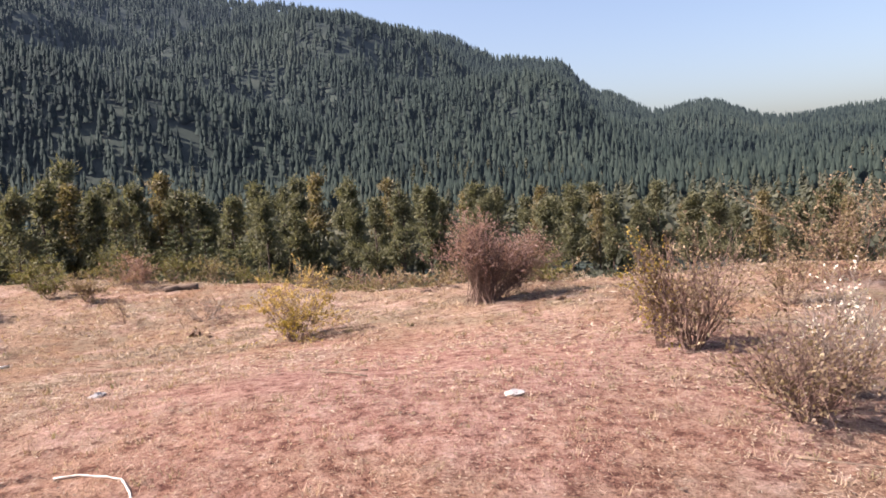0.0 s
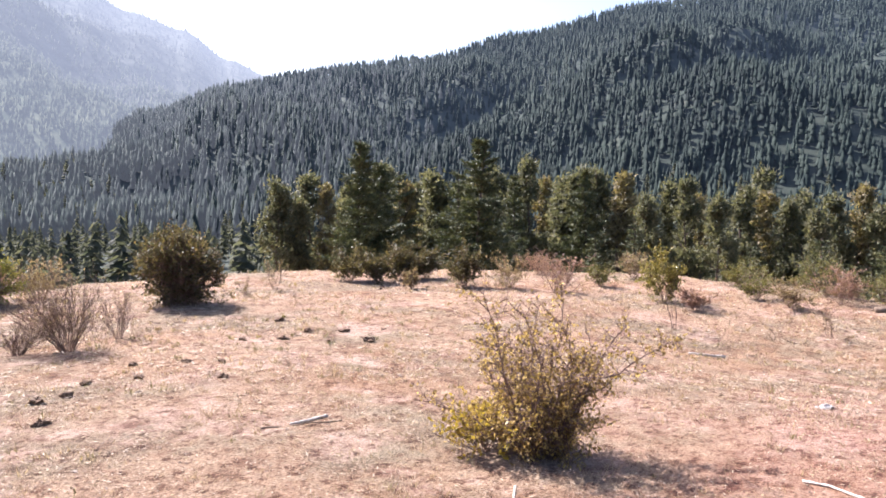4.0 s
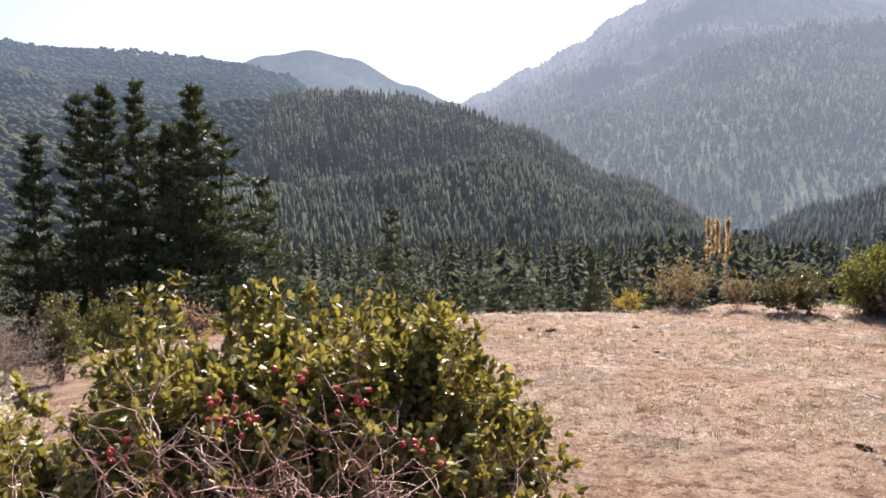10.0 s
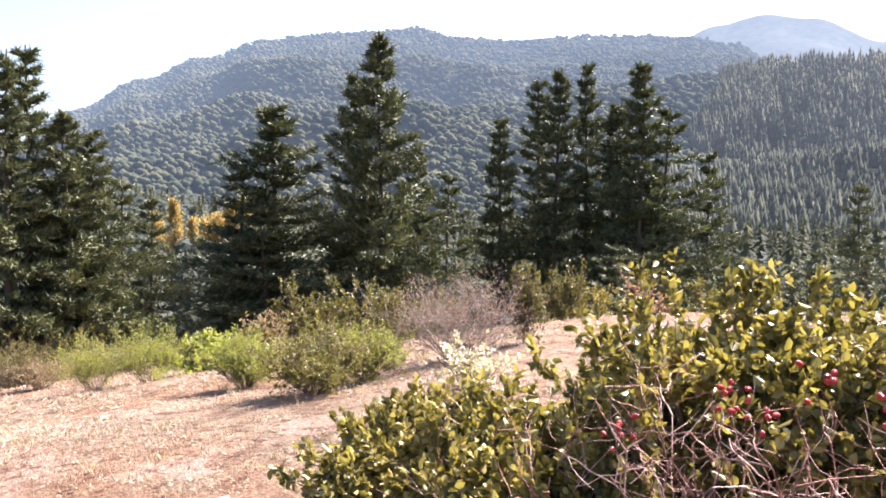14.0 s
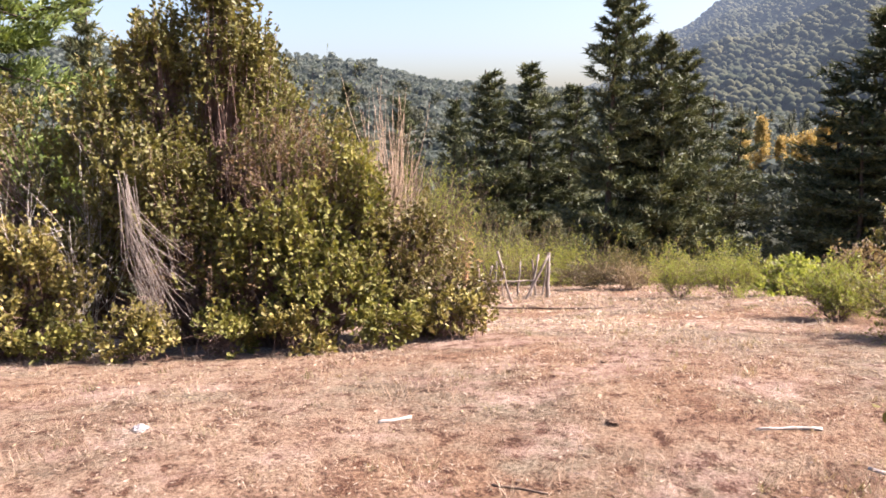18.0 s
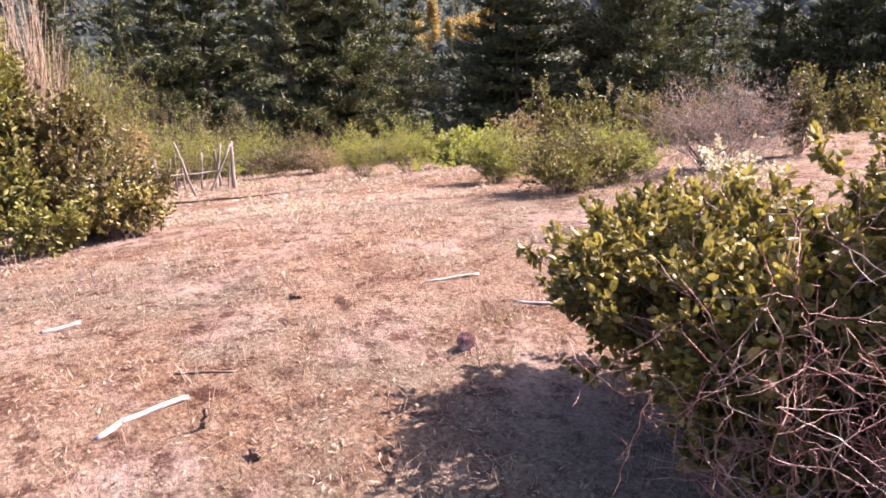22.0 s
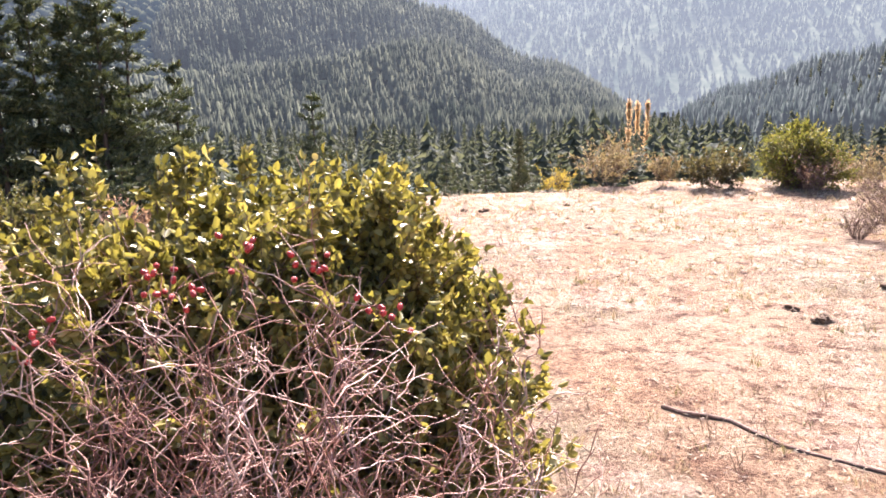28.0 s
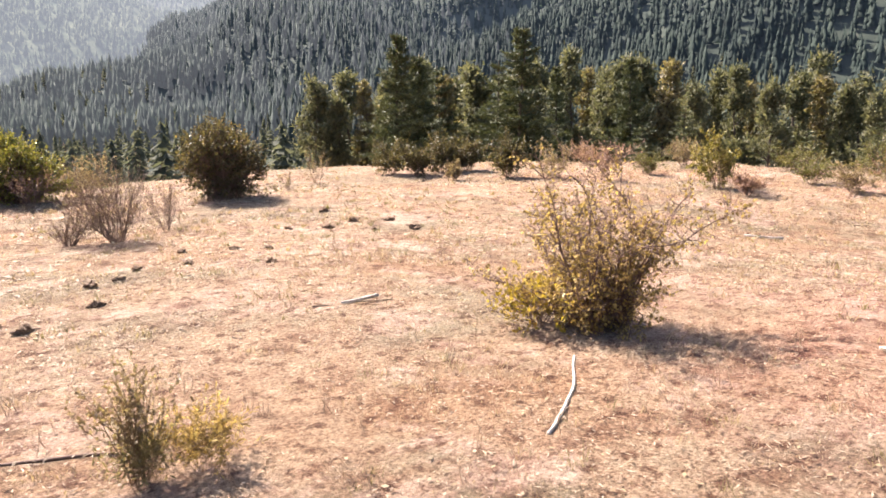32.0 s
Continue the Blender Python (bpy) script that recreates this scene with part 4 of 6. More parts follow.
def lobed_bush(name, label, foot, lobes, leaf_mat, twig_mat, shoots, per, leaf, seed, twig=0.16, thick=0.012, shell=0.55, category="bush", sprig=0.0, clumps=0, inner=0.0):
    """A dense bush: shoots run from its foot into rounded masses and end in leafy sprays. lobes: place, radii, share."""
    g = np.random.default_rng(seed)
    e = thing(name, label, category, "", foot)
    f = np.array(foot)
    stems, sprays, P, D = [], [], [], []
    for c, rad, share in lobes:
        c = np.array(c) - f
        heads = unit(g.normal(size=(max(clumps, 1), 3)) + np.array([0, 0, 0.3])) * g.uniform(0.8, 1.12, (max(clumps, 1), 1))
        for _ in range(int(shoots * share)):
            d = unit(g.normal(size=3) + np.array([0, 0, 0.25]))
            if clumps and g.uniform() > 0.25:
                d = heads[g.integers(clumps)] + 0.2 * g.normal(size=3)
                d *= min(1, 1.1 / max(np.linalg.norm(d), 1e-6))
            t = c + d * np.array(rad) * g.uniform(shell, 1.0) ** 0.5 * g.uniform(0.72, 1.1) * (g.uniform(0.3, 0.8) if g.uniform() < inner else 1)
            t[2] = max(t[2], 0.06)
            b = np.array([0.12, 0.12, 0]) * g.normal(size=3)
            m = b * 0.4 + np.array([c[0], c[1], c[2] * 0.7]) * 0.6 + 0.08 * g.normal(size=3)
            pts = np.array([b, (b + m) / 2 + 0.03 * g.normal(size=3), m, m + (t - m) * 0.55 + 0.03 * g.normal(size=3), t])
            if g.uniform() < 0.3:
                stems.append((pts, thick, thick * 0.25))
            else:
                stems.append((pts[2:], thick * 0.5, thick * 0.2))
            out = unit(unit(t - c) + np.array([0, 0, 0.5]))
            for _ in range(3):
                w = unit(out + 0.55 * g.normal(size=3))
                l = twig * g.uniform(0.6, 1.4)
                s = np.array([t, t + w * l * 0.5 + 0.01 * g.normal(size=3), t + unit(w + np.array([0, 0, sprig])) * l])
                sprays.append((s, thick * 0.22, thick * 0.1))
                k = g.uniform(0.0, 1.0, per)
                P.append(np.stack([np.interp(k, (0, 0.5, 1), s[:, i]) for i in range(3)], 1))
                D.append(np.tile(w, (per, 1)))
    v, q = tubes(stems, 5)
    part("branchwork", mesh_of("branchwork", v, q, twig_mat), e)
    v, q = tubes(sprays, 3)
    part("spray_wood", mesh_of("spray_wood", v, q, twig_mat), e)
    v, q = oval_leaves(g, np.concatenate(P), np.concatenate(D), leaf[0], leaf[1], 0.75)
    v[:, 2] = np.maximum(v[:, 2], 0.005)
    part("foliage", mesh_of("foliage", v, q, leaf_mat), e)
    return e


def on(x, y, sink=0.02):
    return Vector((x, y, land(x, y) - sink))


# the leafy bush close by, with a rose growing through it
lobed_bush("leafy_bush", "glossy green leafy bush with upright sprays beside the camera", tuple(on(-1.15, 2.3)), [
    ((-1.15, 2.55, 0.6), (0.75, 0.65, 0.64), 0.42), ((-0.66, 2.72, 0.64), (0.44, 0.42, 0.6), 0.18), ((-0.36, 2.8, 0.42), (0.34, 0.36, 0.5), 0.13),
    ((-2.08, 2.2, 0.43), (0.56, 0.52, 0.38), 0.24), ((-1.6, 1.98, 0.42), (0.38, 0.36, 0.36), 0.12), ((-1.2, 2.05, 0.3), (0.6, 0.4, 0.5), 0.16), ((-0.5, 2.5, 0.35), (0.5, 0.36, 0.5), 0.16), ((-0.85, 2.4, 0.55), (0.5, 0.36, 0.55), 0.2)], M_GREEN, M_TWIG, 2900, 13, (0.037, 0.023), 41, 0.115, 0.008, 0.45, sprig=0.5, clumps=30, inner=0.5)
ROSE = on(-0.62, 1.68)
HIPS = [(-0.98, 1.96, 1.09), (-0.78, 2.01, 1.12), (-0.6, 1.96, 1.1), (-1.18, 1.81, 0.98), (-0.88, 1.88, 1.05), (-0.42, 1.9, 1.02)]
M_HIP = wood_material("red_hips", [(0.3, (0.22, 0.02, 0.02)), (0.6, (0.4, 0.035, 0.03)), (0.8, (0.5, 0.1, 0.07))], 30.0, 0.3)


def zigzag(g, p, d, length, step, bend, droop):
    """A crooked shoot that turns a little at every bud."""
    out, side = [np.array(p, float)], unit(np.cross(d, g.normal(size=3)))
    for k in range(max(2, int(length / step))):
        d = unit(d + side * bend * (1 if k % 2 else -1) + 0.14 * g.normal(size=3) + np.array([0, 0, -droop]))
        out.append(out[-1] + d * step * g.uniform(0.7, 1.3))
        out[-1][2] = max(out[-1][2], 0.02)
    return np.array(out)


def rose_bush(seed, canes):
    g = np.random.default_rng(seed)
    e = thing("rose_bush", "leafless thorny rose with reddish canes and red hips", "bush", "", ROSE)
    main, side, thorns = [], [], []
    base = np.array(ROSE)
    for k in range(canes):
        b = np.array([g.uniform(-0.8, 0.5), g.uniform(-0.22, 0.2), 0.0])
        if k < len(HIPS):
            t = np.array(HIPS[k]) - base
            b[:2] = t[:2] * 0.5
        else:
            t = np.array([b[0] * 1.1 + g.uniform(-0.3, 0.3), b[1] - 0.04 + g.uniform(-0.22, 0.25), g.uniform(0.55, 1.25) * (1 - 0.4 * abs(b[0]))])
        n = 15
        u = np.linspace(0, 1, n)[:, None]
        arch = b + (t - b) * np.concatenate([u ** 1.4, u ** 1.4, u ** 0.8], 1)
        w = unit(np.cross(t - b, g.normal(size=3)))
        arch = arch + w * (0.016 * (-1.0) ** np.arange(n))[:, None] + 0.011 * g.normal(size=(n, 3))
        arch[0] = b
        main.append((arch, 0.0036 * g.uniform(0.6, 1.5), 0.0014))
        for i in range(3, n):
            d = unit(arch[i] - arch[i - 1])
            if g.uniform() < 0.85:
                o = unit(d * 0.6 + unit(g.normal(size=3)) + np.array([0, -0.1, 0.1]))
                l = zigzag(g, arch[i], o, g.uniform(0.1, 0.38), 0.034, 0.3, 0.05)
                side.append((l, 0.0019, 0.001))
                for j in range(1, len(l)):
                    if g.uniform() < 0.42:
                        side.append((zigzag(g, l[j], unit(l[j] - l[j - 1] + 0.9 * g.normal(size=3)), g.uniform(0.04, 0.14), 0.026, 0.3, 0.03), 0.0013, 0.0008))
            q = arch[i] + 0.0
            thorns.append((np.array([q, q + unit(g.normal(size=3) + d * -0.3) * 0.011]), 0.0016, 0.0002))
    for c in main:
        v, q = tubes([c], 5)
        wood = part("cane", mesh_of("cane", v, q, M_REDTWIG), e)
    v, q = tubes(side, 3)
    part("branchwork", mesh_of("branchwork", v, q, M_REDTWIG), e)
    v, q = tubes(thorns, 3)
    part("prickle_growth", mesh_of("prickle_growth", v, q, M_REDTWIG), e)
    bm = bmesh.new()
    bmesh.ops.create_uvsphere(bm, u_segments=8, v_segments=6, radius=0.0078)
    for v in bm.verts:
        v.co.z *= 1.35
    me = bpy.data.meshes.new("hip")
    bm.to_mesh(me)
    bm.free()
    me.materials.append(M_HIP)
    for k in range(42):
        h = part("hip", me, wood, "small red hip")
        c = np.array(HIPS[k % len(HIPS)]) - base + g.normal(size=3) * [0.035, 0.035, 0.03]
        h.location, h.rotation_euler = c, (g.normal(), g.normal(), 0)


rose_bush(43, 84)

# the tall thicket across the dip: several kinds of shrub grown into one another
thicket = lobed_bush("tall_thicket", "tall dense thicket of olive-green leaves reaching the ground", tuple(on(-7.4, -1.4)), [
    ((-7.7, -1.15, 1.35), (0.7, 0.62, 1.0), 0.3), ((-7.5, -2.3, 0.85), (0.75, 0.75, 1.05), 0.2), ((-7.6, -0.4, 0.6), (0.6, 0.5, 0.85), 0.13),
    ((-7.5, -3.5, 0.7), (0.9, 0.9, 1.2), 0.16), ((-7.5, -1.3, 2.3), (0.34, 0.36, 0.5), 0.08), ((-7.45, -1.85, 1.95), (0.3, 0.32, 0.4), 0.07),
    ((-7.4, -4.8, 0.6), (0.9, 0.9, 1.1), 0.13), ((-7.0, -1.75, 0.9), (0.35, 0.4, 0.5), 0.08)], M_OLIVE, M_TWIG, 1600, 13, (0.046, 0.028), 47, 0.24, 0.011, 0.35, sprig=0.9, clumps=20, inner=0.4)
lobed_bush("leafy_bush", "yellow-green leafy shrub grown into a thicket", tuple(on(-6.9, -0.7)), [
    ((-6.9, -0.75, 0.35), (0.45, 0.62, 0.5), 0.5), ((-6.75, -0.35, 0.0), (0.4, 0.5, 0.4), 0.25), ((-7.0, -1.25, 0.2), (0.4, 0.35, 0.5), 0.25), ((-7.15, -0.2, 0.75), (0.35, 0.4, 0.45), 0.2)], M_LIME, M_TWIG, 560, 9, (0.05, 0.031), 57, 0.2, 0.011, 0.35, sprig=0.9, clumps=14, inner=0.2)
lobed_bush("leafy_bush", "brownish olive shrub at the end of a thicket", tuple(on(-7.1, 0.4)), [
    ((-7.15, 0.25, 0.2), (0.45, 0.5, 0.55), 0.5), ((-7.0, 0.65, -0.1), (0.42, 0.4, 0.4), 0.3), ((-7.3, -0.1, 0.55), (0.35, 0.35, 0.45), 0.2)], M_RUSSET, M_TWIG, 420, 8, (0.045, 0.027), 59, 0.2, 0.01, 0.3, sprig=0.9, clumps=12, inner=0.3)
lobed_bush("leafy_bush", "bright green leafy shrub before a thicket", tuple(on(-6.75, -2.8)), [
    ((-6.75, -2.75, 0.15), (0.42, 0.5, 0.5), 0.5), ((-6.7, -3.4, 0.0), (0.42, 0.5, 0.4), 0.3)], M_GREEN, M_TWIG, 330, 9, (0.048, 0.029), 60, 0.2, 0.01, 0.35, sprig=0.9, clumps=10, inner=0.2)
for k, (x, y, w) in enumerate(((-6.5, -3.3, 0.4), (-6.5, -2.6, 0.42), (-6.45, -1.9, 0.36), (-6.45, -1.25, 0.34), (-6.45, -0.55, 0.36), (-6.5, 0.1, 0.34), (-6.65, 0.65, 0.32))):
    p = on(x, y)
    lobed_bush("low_bush", "low leafy green shrub at a thicket's foot", tuple(p), [((x, y, p.z + 0.2), (0.28, w, 0.22), 1.0)], (M_GREEN, M_LIME)[k % 2], M_TWIG, 62, 8, (0.044, 0.027), 330 + k, 0.13, 0.006, 0.3, sprig=0.9, clumps=6, inner=0.2)
lobed_bush("dry_bush", "rusty brown half-dead shrub inside a thicket", tuple(on(-7.0, -0.8)), [((-7.05, -0.75, 1.0), (0.35, 0.45, 0.42), 0.6), ((-6.85, -1.0, 0.1), (0.35, 0.4, 0.35), 0.3), ((-6.95, -1.75, 0.1), (0.3, 0.35, 0.4), 0.3)], M_RUST, M_TWIG, 130, 6, (0.036, 0.018), 58, 0.26, 0.01, 0.3, sprig=1.6)
shrub("dry_broom", "reddish-brown upright stalks rising out of a thicket", on(-7.2, -0.85), 1.7, 0.9, M_RUST, M_TWIG, 26, 1, 4, 0.2, 700, (0.04, 0.01), 64, up=0.25, curl=0.06, thick=0.01)
shrub("broom_shrub", "thin green broom tips rising out of a thicket", on(-7.45, -0.75), 2.2, 0.9, M_BROOM, M_TWIG, 22, 2, 4, 0.25, 1500, (0.06, 0.008), 75, up=0.25)
shrub("dead_shrub", "pale bleached dead spray of fine twigs", on(-6.95, -2.5), 1.75, 1.5, M_DRYLEAF, M_PALEWOOD, 14, 2, 4, 0.75, 160, (0.03, 0.01), 76, up=-0.02, curl=0.12, thick=0.007)
g = np.random.default_rng(50)
hang = []
for k in range(30):
    p0 = np.array([0.95 + 0.05 * g.normal(), -0.5 + 0.035 * g.normal(), 1.55 + 0.1 * g.normal()])
    drop, out = g.uniform(0.45, 1.2), abs(0.08 * g.normal()) + 0.05
    hang.append((np.array([p0, p0 + (0.1 * g.uniform(), 0.3 * out + 0.02 * g.normal(), -drop * 0.4), p0 + (0.16 * g.uniform(), 1.2 * out, -drop * 0.75), p0 + (0.16 * g.uniform(), 2.0 * out + 0.05 * g.normal(), -drop)]), 0.005, 0.0018))
    grow(g, hang[-1][0][2], (0.3 * g.normal(), 0.3 + 0.4 * g.normal(), -1), 0.3, 0.0026, 1, 3, 0.4, 0.16, -0.05, 4, 0.6, hang)
v, q = tubes([x[:3] for x in hang], 3)
part("dead_branch", mesh_of("dead_branch", v, q, M_GREYTWIG), thicket, "hanging bundle of grey dead twigs")
shrub("bare_shrub", "fine leafless twigs standing out of the thicket", on(-8.9, 0.15), 2.2, 1.3, M_DRYLEAF, M_TWIG, 26, 2, 4, 0.3, 400, (0.03, 0.012), 48, up=0.15)
shrub("dry_broom", "tall tawny sheaf of dead upright broom stalks", polar(178.7, 8.5), 2.35, 0.85, M_DRYLEAF, M_TAWNY, 46, 1, 3, 0.16, 260, (0.05, 0.008), 53, up=0.3, curl=0.06, thick=0.012)
shrub("broom_shrub", "green feathery broom before dead stalks", polar(176.4, 8.6), 1.65, 1.0, M_BROOM, M_TWIG, 30, 2, 4, 0.3, 1800, (0.07, 0.008), 54, up=0.25)
shrub("rusty_bush", "small rust-orange bush before dark pines", polar(173.0, 15.5), 1.5, 0.6, M_ORANGE, M_TWIG, 12, 2, 4, 0.4, 500, (0.06, 0.035), 55)
shrub("broom_shrub", "tall green broom behind the thicket", on(-9.3, 0.9), 1.9, 1.3, M_BROOM, M_TWIG, 26, 2, 4, 0.3, 1500, (0.06, 0.008), 49, up=0.2)
shrub("broom_shrub", "tall green broom behind the thicket", on(-9.6, -0.7), 2.6, 1.3, M_BROOM, M_TWIG, 26, 2, 4, 0.3, 1500, (0.06, 0.008), 52, up=0.2)

# bushes round the meadow: name, label, place, height, width, leaf, twig and the rest
def ring(name, label, a, r, h, w, mat, seed, **more):
    return shrub(name, label, polar(a, r), h, w, mat, seed=seed, **more)


dark = dict(stems=24, depth=2, kids=5, lean=0.9, count=3000, leaf=(0.05, 0.03), tips=1, curl=0.2)
dk = polar(55.6, 12.6)
lobed_bush("dark_bush", "round dark brown-green bush standing alone in the meadow", tuple(dk), [((dk.x, dk.y, 0.6), (0.56, 0.6, 0.58), 0.8), ((dk.x + 0.25, dk.y - 0.25, 0.35), (0.42, 0.42, 0.36), 0.2)], M_DARK, M_TWIG, 520, 6, (0.045, 0.028), 61, 0.2, 0.014, 0.35)
ring("bare_bush", "spreading leafless brown bush with thin upright twigs", 62.6, 9.2, 0.9, 1.1, M_DRYLEAF, 62, stems=34, depth=2, kids=4, lean=0.6, count=900, leaf=(0.02, 0.01), up=0.1)
ring("bare_bush", "small leafless brown bush in the meadow", 59.3, 9.9, 0.62, 0.6, M_DRYLEAF, 63, stems=20, depth=2, kids=3, lean=0.5, count=90, leaf=(0.02, 0.01), up=0.1)
ring("bare_bush", "low leafless brown bush in the meadow", 65.6, 9.3, 0.42, 0.7, M_DRYLEAF, 64, stems=20, depth=2, kids=3, lean=0.6, count=90, leaf=(0.02, 0.01))
gk = polar(69.0, 14.0)
lobed_bush("green_bush", "round yellow-green bush at the meadow's edge", tuple(gk), [((gk.x, gk.y, 0.5), (0.55, 0.6, 0.5), 0.8), ((gk.x + 0.4, gk.y - 0.2, 0.35), (0.32, 0.35, 0.33), 0.2)], M_LIME, M_TWIG, 480, 8, (0.045, 0.026), 65, 0.2, 0.014, 0.35)
ring("dry_bush", "greyish dry bush before a green one", 68.0, 13.2, 0.6, 0.8, M_PINKLEAF, 66, stems=14, count=500, leaf=(0.03, 0.015))
ring("dark_bush", "low dark bush at the meadow's edge", 74.3, 13.6, 0.66, 1.0, M_DARK, 67, **dark)
ring("dry_bush", "small brown leafy bush at the meadow's edge", 77.8, 13.8, 0.58, 0.6, M_DRYLEAF, 68, stems=14, count=1200, leaf=(0.04, 0.02))
ring("dry_bush", "rounded tawny-brown bush at the meadow's edge", 81.6, 14.2, 0.88, 1.25, M_DRYLEAF, 69, stems=22, depth=2, kids=5, count=2600, leaf=(0.04, 0.02), tips=1)
ring("yellow_bush", "small yellowish bush at the meadow's edge", 85.4, 14.4, 0.55, 0.75, M_YELLOW, 70, stems=14, count=900, leaf=(0.035, 0.02))
ring("dry_bush", "low straw-coloured bush at the meadow's edge", 64.5, 14.6, 0.7, 1.3, M_DRYLEAF, 71, stems=20, count=1800, leaf=(0.04, 0.02), tips=1)
ring("dry_bush", "low straw-coloured bush at the meadow's edge", 91.5, 15.6, 0.5, 0.9, M_DRYLEAF, 72, stems=16, count=1000, leaf=(0.04, 0.02), tips=1)
ring("dry_bush", "spindly dry brown plant in the meadow", 48.6, 14.6, 0.62, 0.5, M_DRYLEAF, 73, stems=9, count=220, leaf=(0.03, 0.015), up=0.1)
ring("dry_bush", "spindly dry brown plant in the meadow", 50.8, 13.6, 0.35, 0.3, M_DRYLEAF, 74, stems=7, count=120, leaf=(0.03, 0.015), up=0.1)
for k, (a, r, h, w) in enumerate(((43.0, 16.4, 0.66, 0.88), (41.0, 16.0, 0.72, 0.95), (39.0, 16.5, 0.75, 0.8), (37.2, 16.7, 0.66, 0.8), (34.2, 15.3, 0.8, 0.7))):
    ring("dark_bush", "low dark leafy bush in a row", a, r, h, w, M_DARK, 80 + k, group="row of dark bushes", **{**dark, "count": 2600})
for k, (a, r, h, w) in enumerate(((30.6, 15.3, 0.7, 0.95), (27.0, 15.1, 0.74, 1.0), (24.0, 16.4, 0.46, 0.64), (38.2, 15.0, 0.38, 0.33), (16.9, 14.0, 0.4, 0.58), (13.0, 15.8, 0.46, 0.85), (10.5, 15.0, 0.48, 0.85),
                                    (7.5, 16.0, 0.7, 0.95), (14.5, 17.4, 0.52, 0.8), (21.5, 17.8, 0.6, 0.9), (28.5, 18.2, 0.52, 1.0), (5.0, 16.8, 0.55, 1.15), (-4.5, 16.4, 0.55, 1.25), (-9.0, 16.2, 0.65, 1.3), (8.8, 17.2, 0.8, 1.05))):
    ring("dry_bush", "dry brown bush with some pinkish leaves", a, r, h, w, (M_DRYLEAF, M_PINKLEAF, M_OLIVE)[k % 3], 90 + k, group="dry bushes at the meadow's edge", stems=16, count=1100, leaf=(0.04, 0.02), tips=1)
edge = np.random.default_rng(115)
for k in range(26):
    a = -24 + k * 1.5 + edge.uniform(-0.6, 0.6)
    ring("low_scrub", ("low tawny scrub along the meadow's edge", "low olive scrub along the meadow's edge", "low brown scrub along the meadow's edge")[k % 3], a, table(EDGE, a) + edge.uniform(-0.5, 2.5), edge.uniform(0.3, 0.65), edge.uniform(0.8, 1.5),
         (M_DRYLEAF, M_OLIVE, M_TAN)[k % 3], 230 + k, group="low scrub along the edge", stems=14, depth=2, kids=3, lean=0.9, count=700, leaf=(0.045, 0.024), tips=1)
ring("green_bush", "small upright green bush in the meadow", 19.1, 14.8, 0.98, 0.85, M_GREEN, 110, stems=18, depth=2, kids=5, lean=0.5, count=2600, leaf=(0.05, 0.025), tips=1)
ring("bare_bush", "thin leafless sapling in the meadow", 18.2, 12.0, 0.75, 0.4, M_DRYLEAF, 111, stems=7, depth=1, kids=4, lean=0.35, count=60, leaf=(0.02, 0.01), up=0.1)
ring("bare_bush", "thin leafless sapling in the meadow", 8.0, 13.0, 0.5, 0.5, M_DRYLEAF, 112, stems=7, depth=1, kids=4, lean=0.4, count=60, leaf=(0.02, 0.01), up=0.1)



def thorn_bush(at, stems, height, seed):
    """A crooked half-bare bush: zigzag stems, side shoots at wide angles, small leaves along them, densest low down."""
    g = np.random.default_rng(seed)
    e = thing("thorn_bush", "half-bare thorny bush with crooked twigs and yellowing leaves", "bush", "", at)
    e.scale = (0.95, 0.95, 1.03)
    main, side, P, D = [], [], [], []
    for k in range(stems):
        q = 6.283 * k / stems + g.uniform(-0.3, 0.3)
        l = g.uniform(0.04, 0.42)
        m = zigzag(g, (0.09 * math.cos(q), 0.11 * math.sin(q), -0.02), unit(np.array([l * math.cos(q) * 0.8, l * math.sin(q), 1.0])), height * g.uniform(0.45, 1.12), 0.06, 0.24, 0.02)
        main.append((m, 0.009 * g.uniform(0.7, 1.3), 0.0028))
        for i in range(1, len(m)):
            low = 1 - i / len(m)
            for _ in range(2):
                s = zigzag(g, m[i], unit(unit(m[i] - m[i - 1]) * 0.5 + unit(g.normal(size=3)) * [1, 1, 0.7]), g.uniform(0.07, 0.23), 0.04, 0.4, -0.02)
                side.append((s, 0.0034, 0.0018))
                for j in range(1, len(s)):
                    if g.uniform() < 0.65:
                        side.append((zigzag(g, s[j], unit(g.normal(size=3) + [0, 0, 0.3]), g.uniform(0.04, 0.11), 0.028, 0.3, 0), 0.0021, 0.0013))
                    n = g.integers(2, 7) if g.uniform() < 0.34 + 0.5 * low else 0
                    P.append(s[j] + 0.02 * g.normal(size=(n, 3)))
                    D.append(unit(g.normal(size=(n, 3)) + [0, 0, 0.3]))
    for c in main:
        v, q = tubes([c], 5)
        part("stem", mesh_of("stem", v, q, M_TWIG), e)
    v, q = tubes(side, 3)
    part("branchwork", mesh_of("branchwork", v, q, M_TWIG), e)
    v, q = oval_leaves(g, np.concatenate(P), np.concatenate(D), 0.026, 0.017)
    part("foliage", mesh_of("foliage", v, q, M_THORN), e)


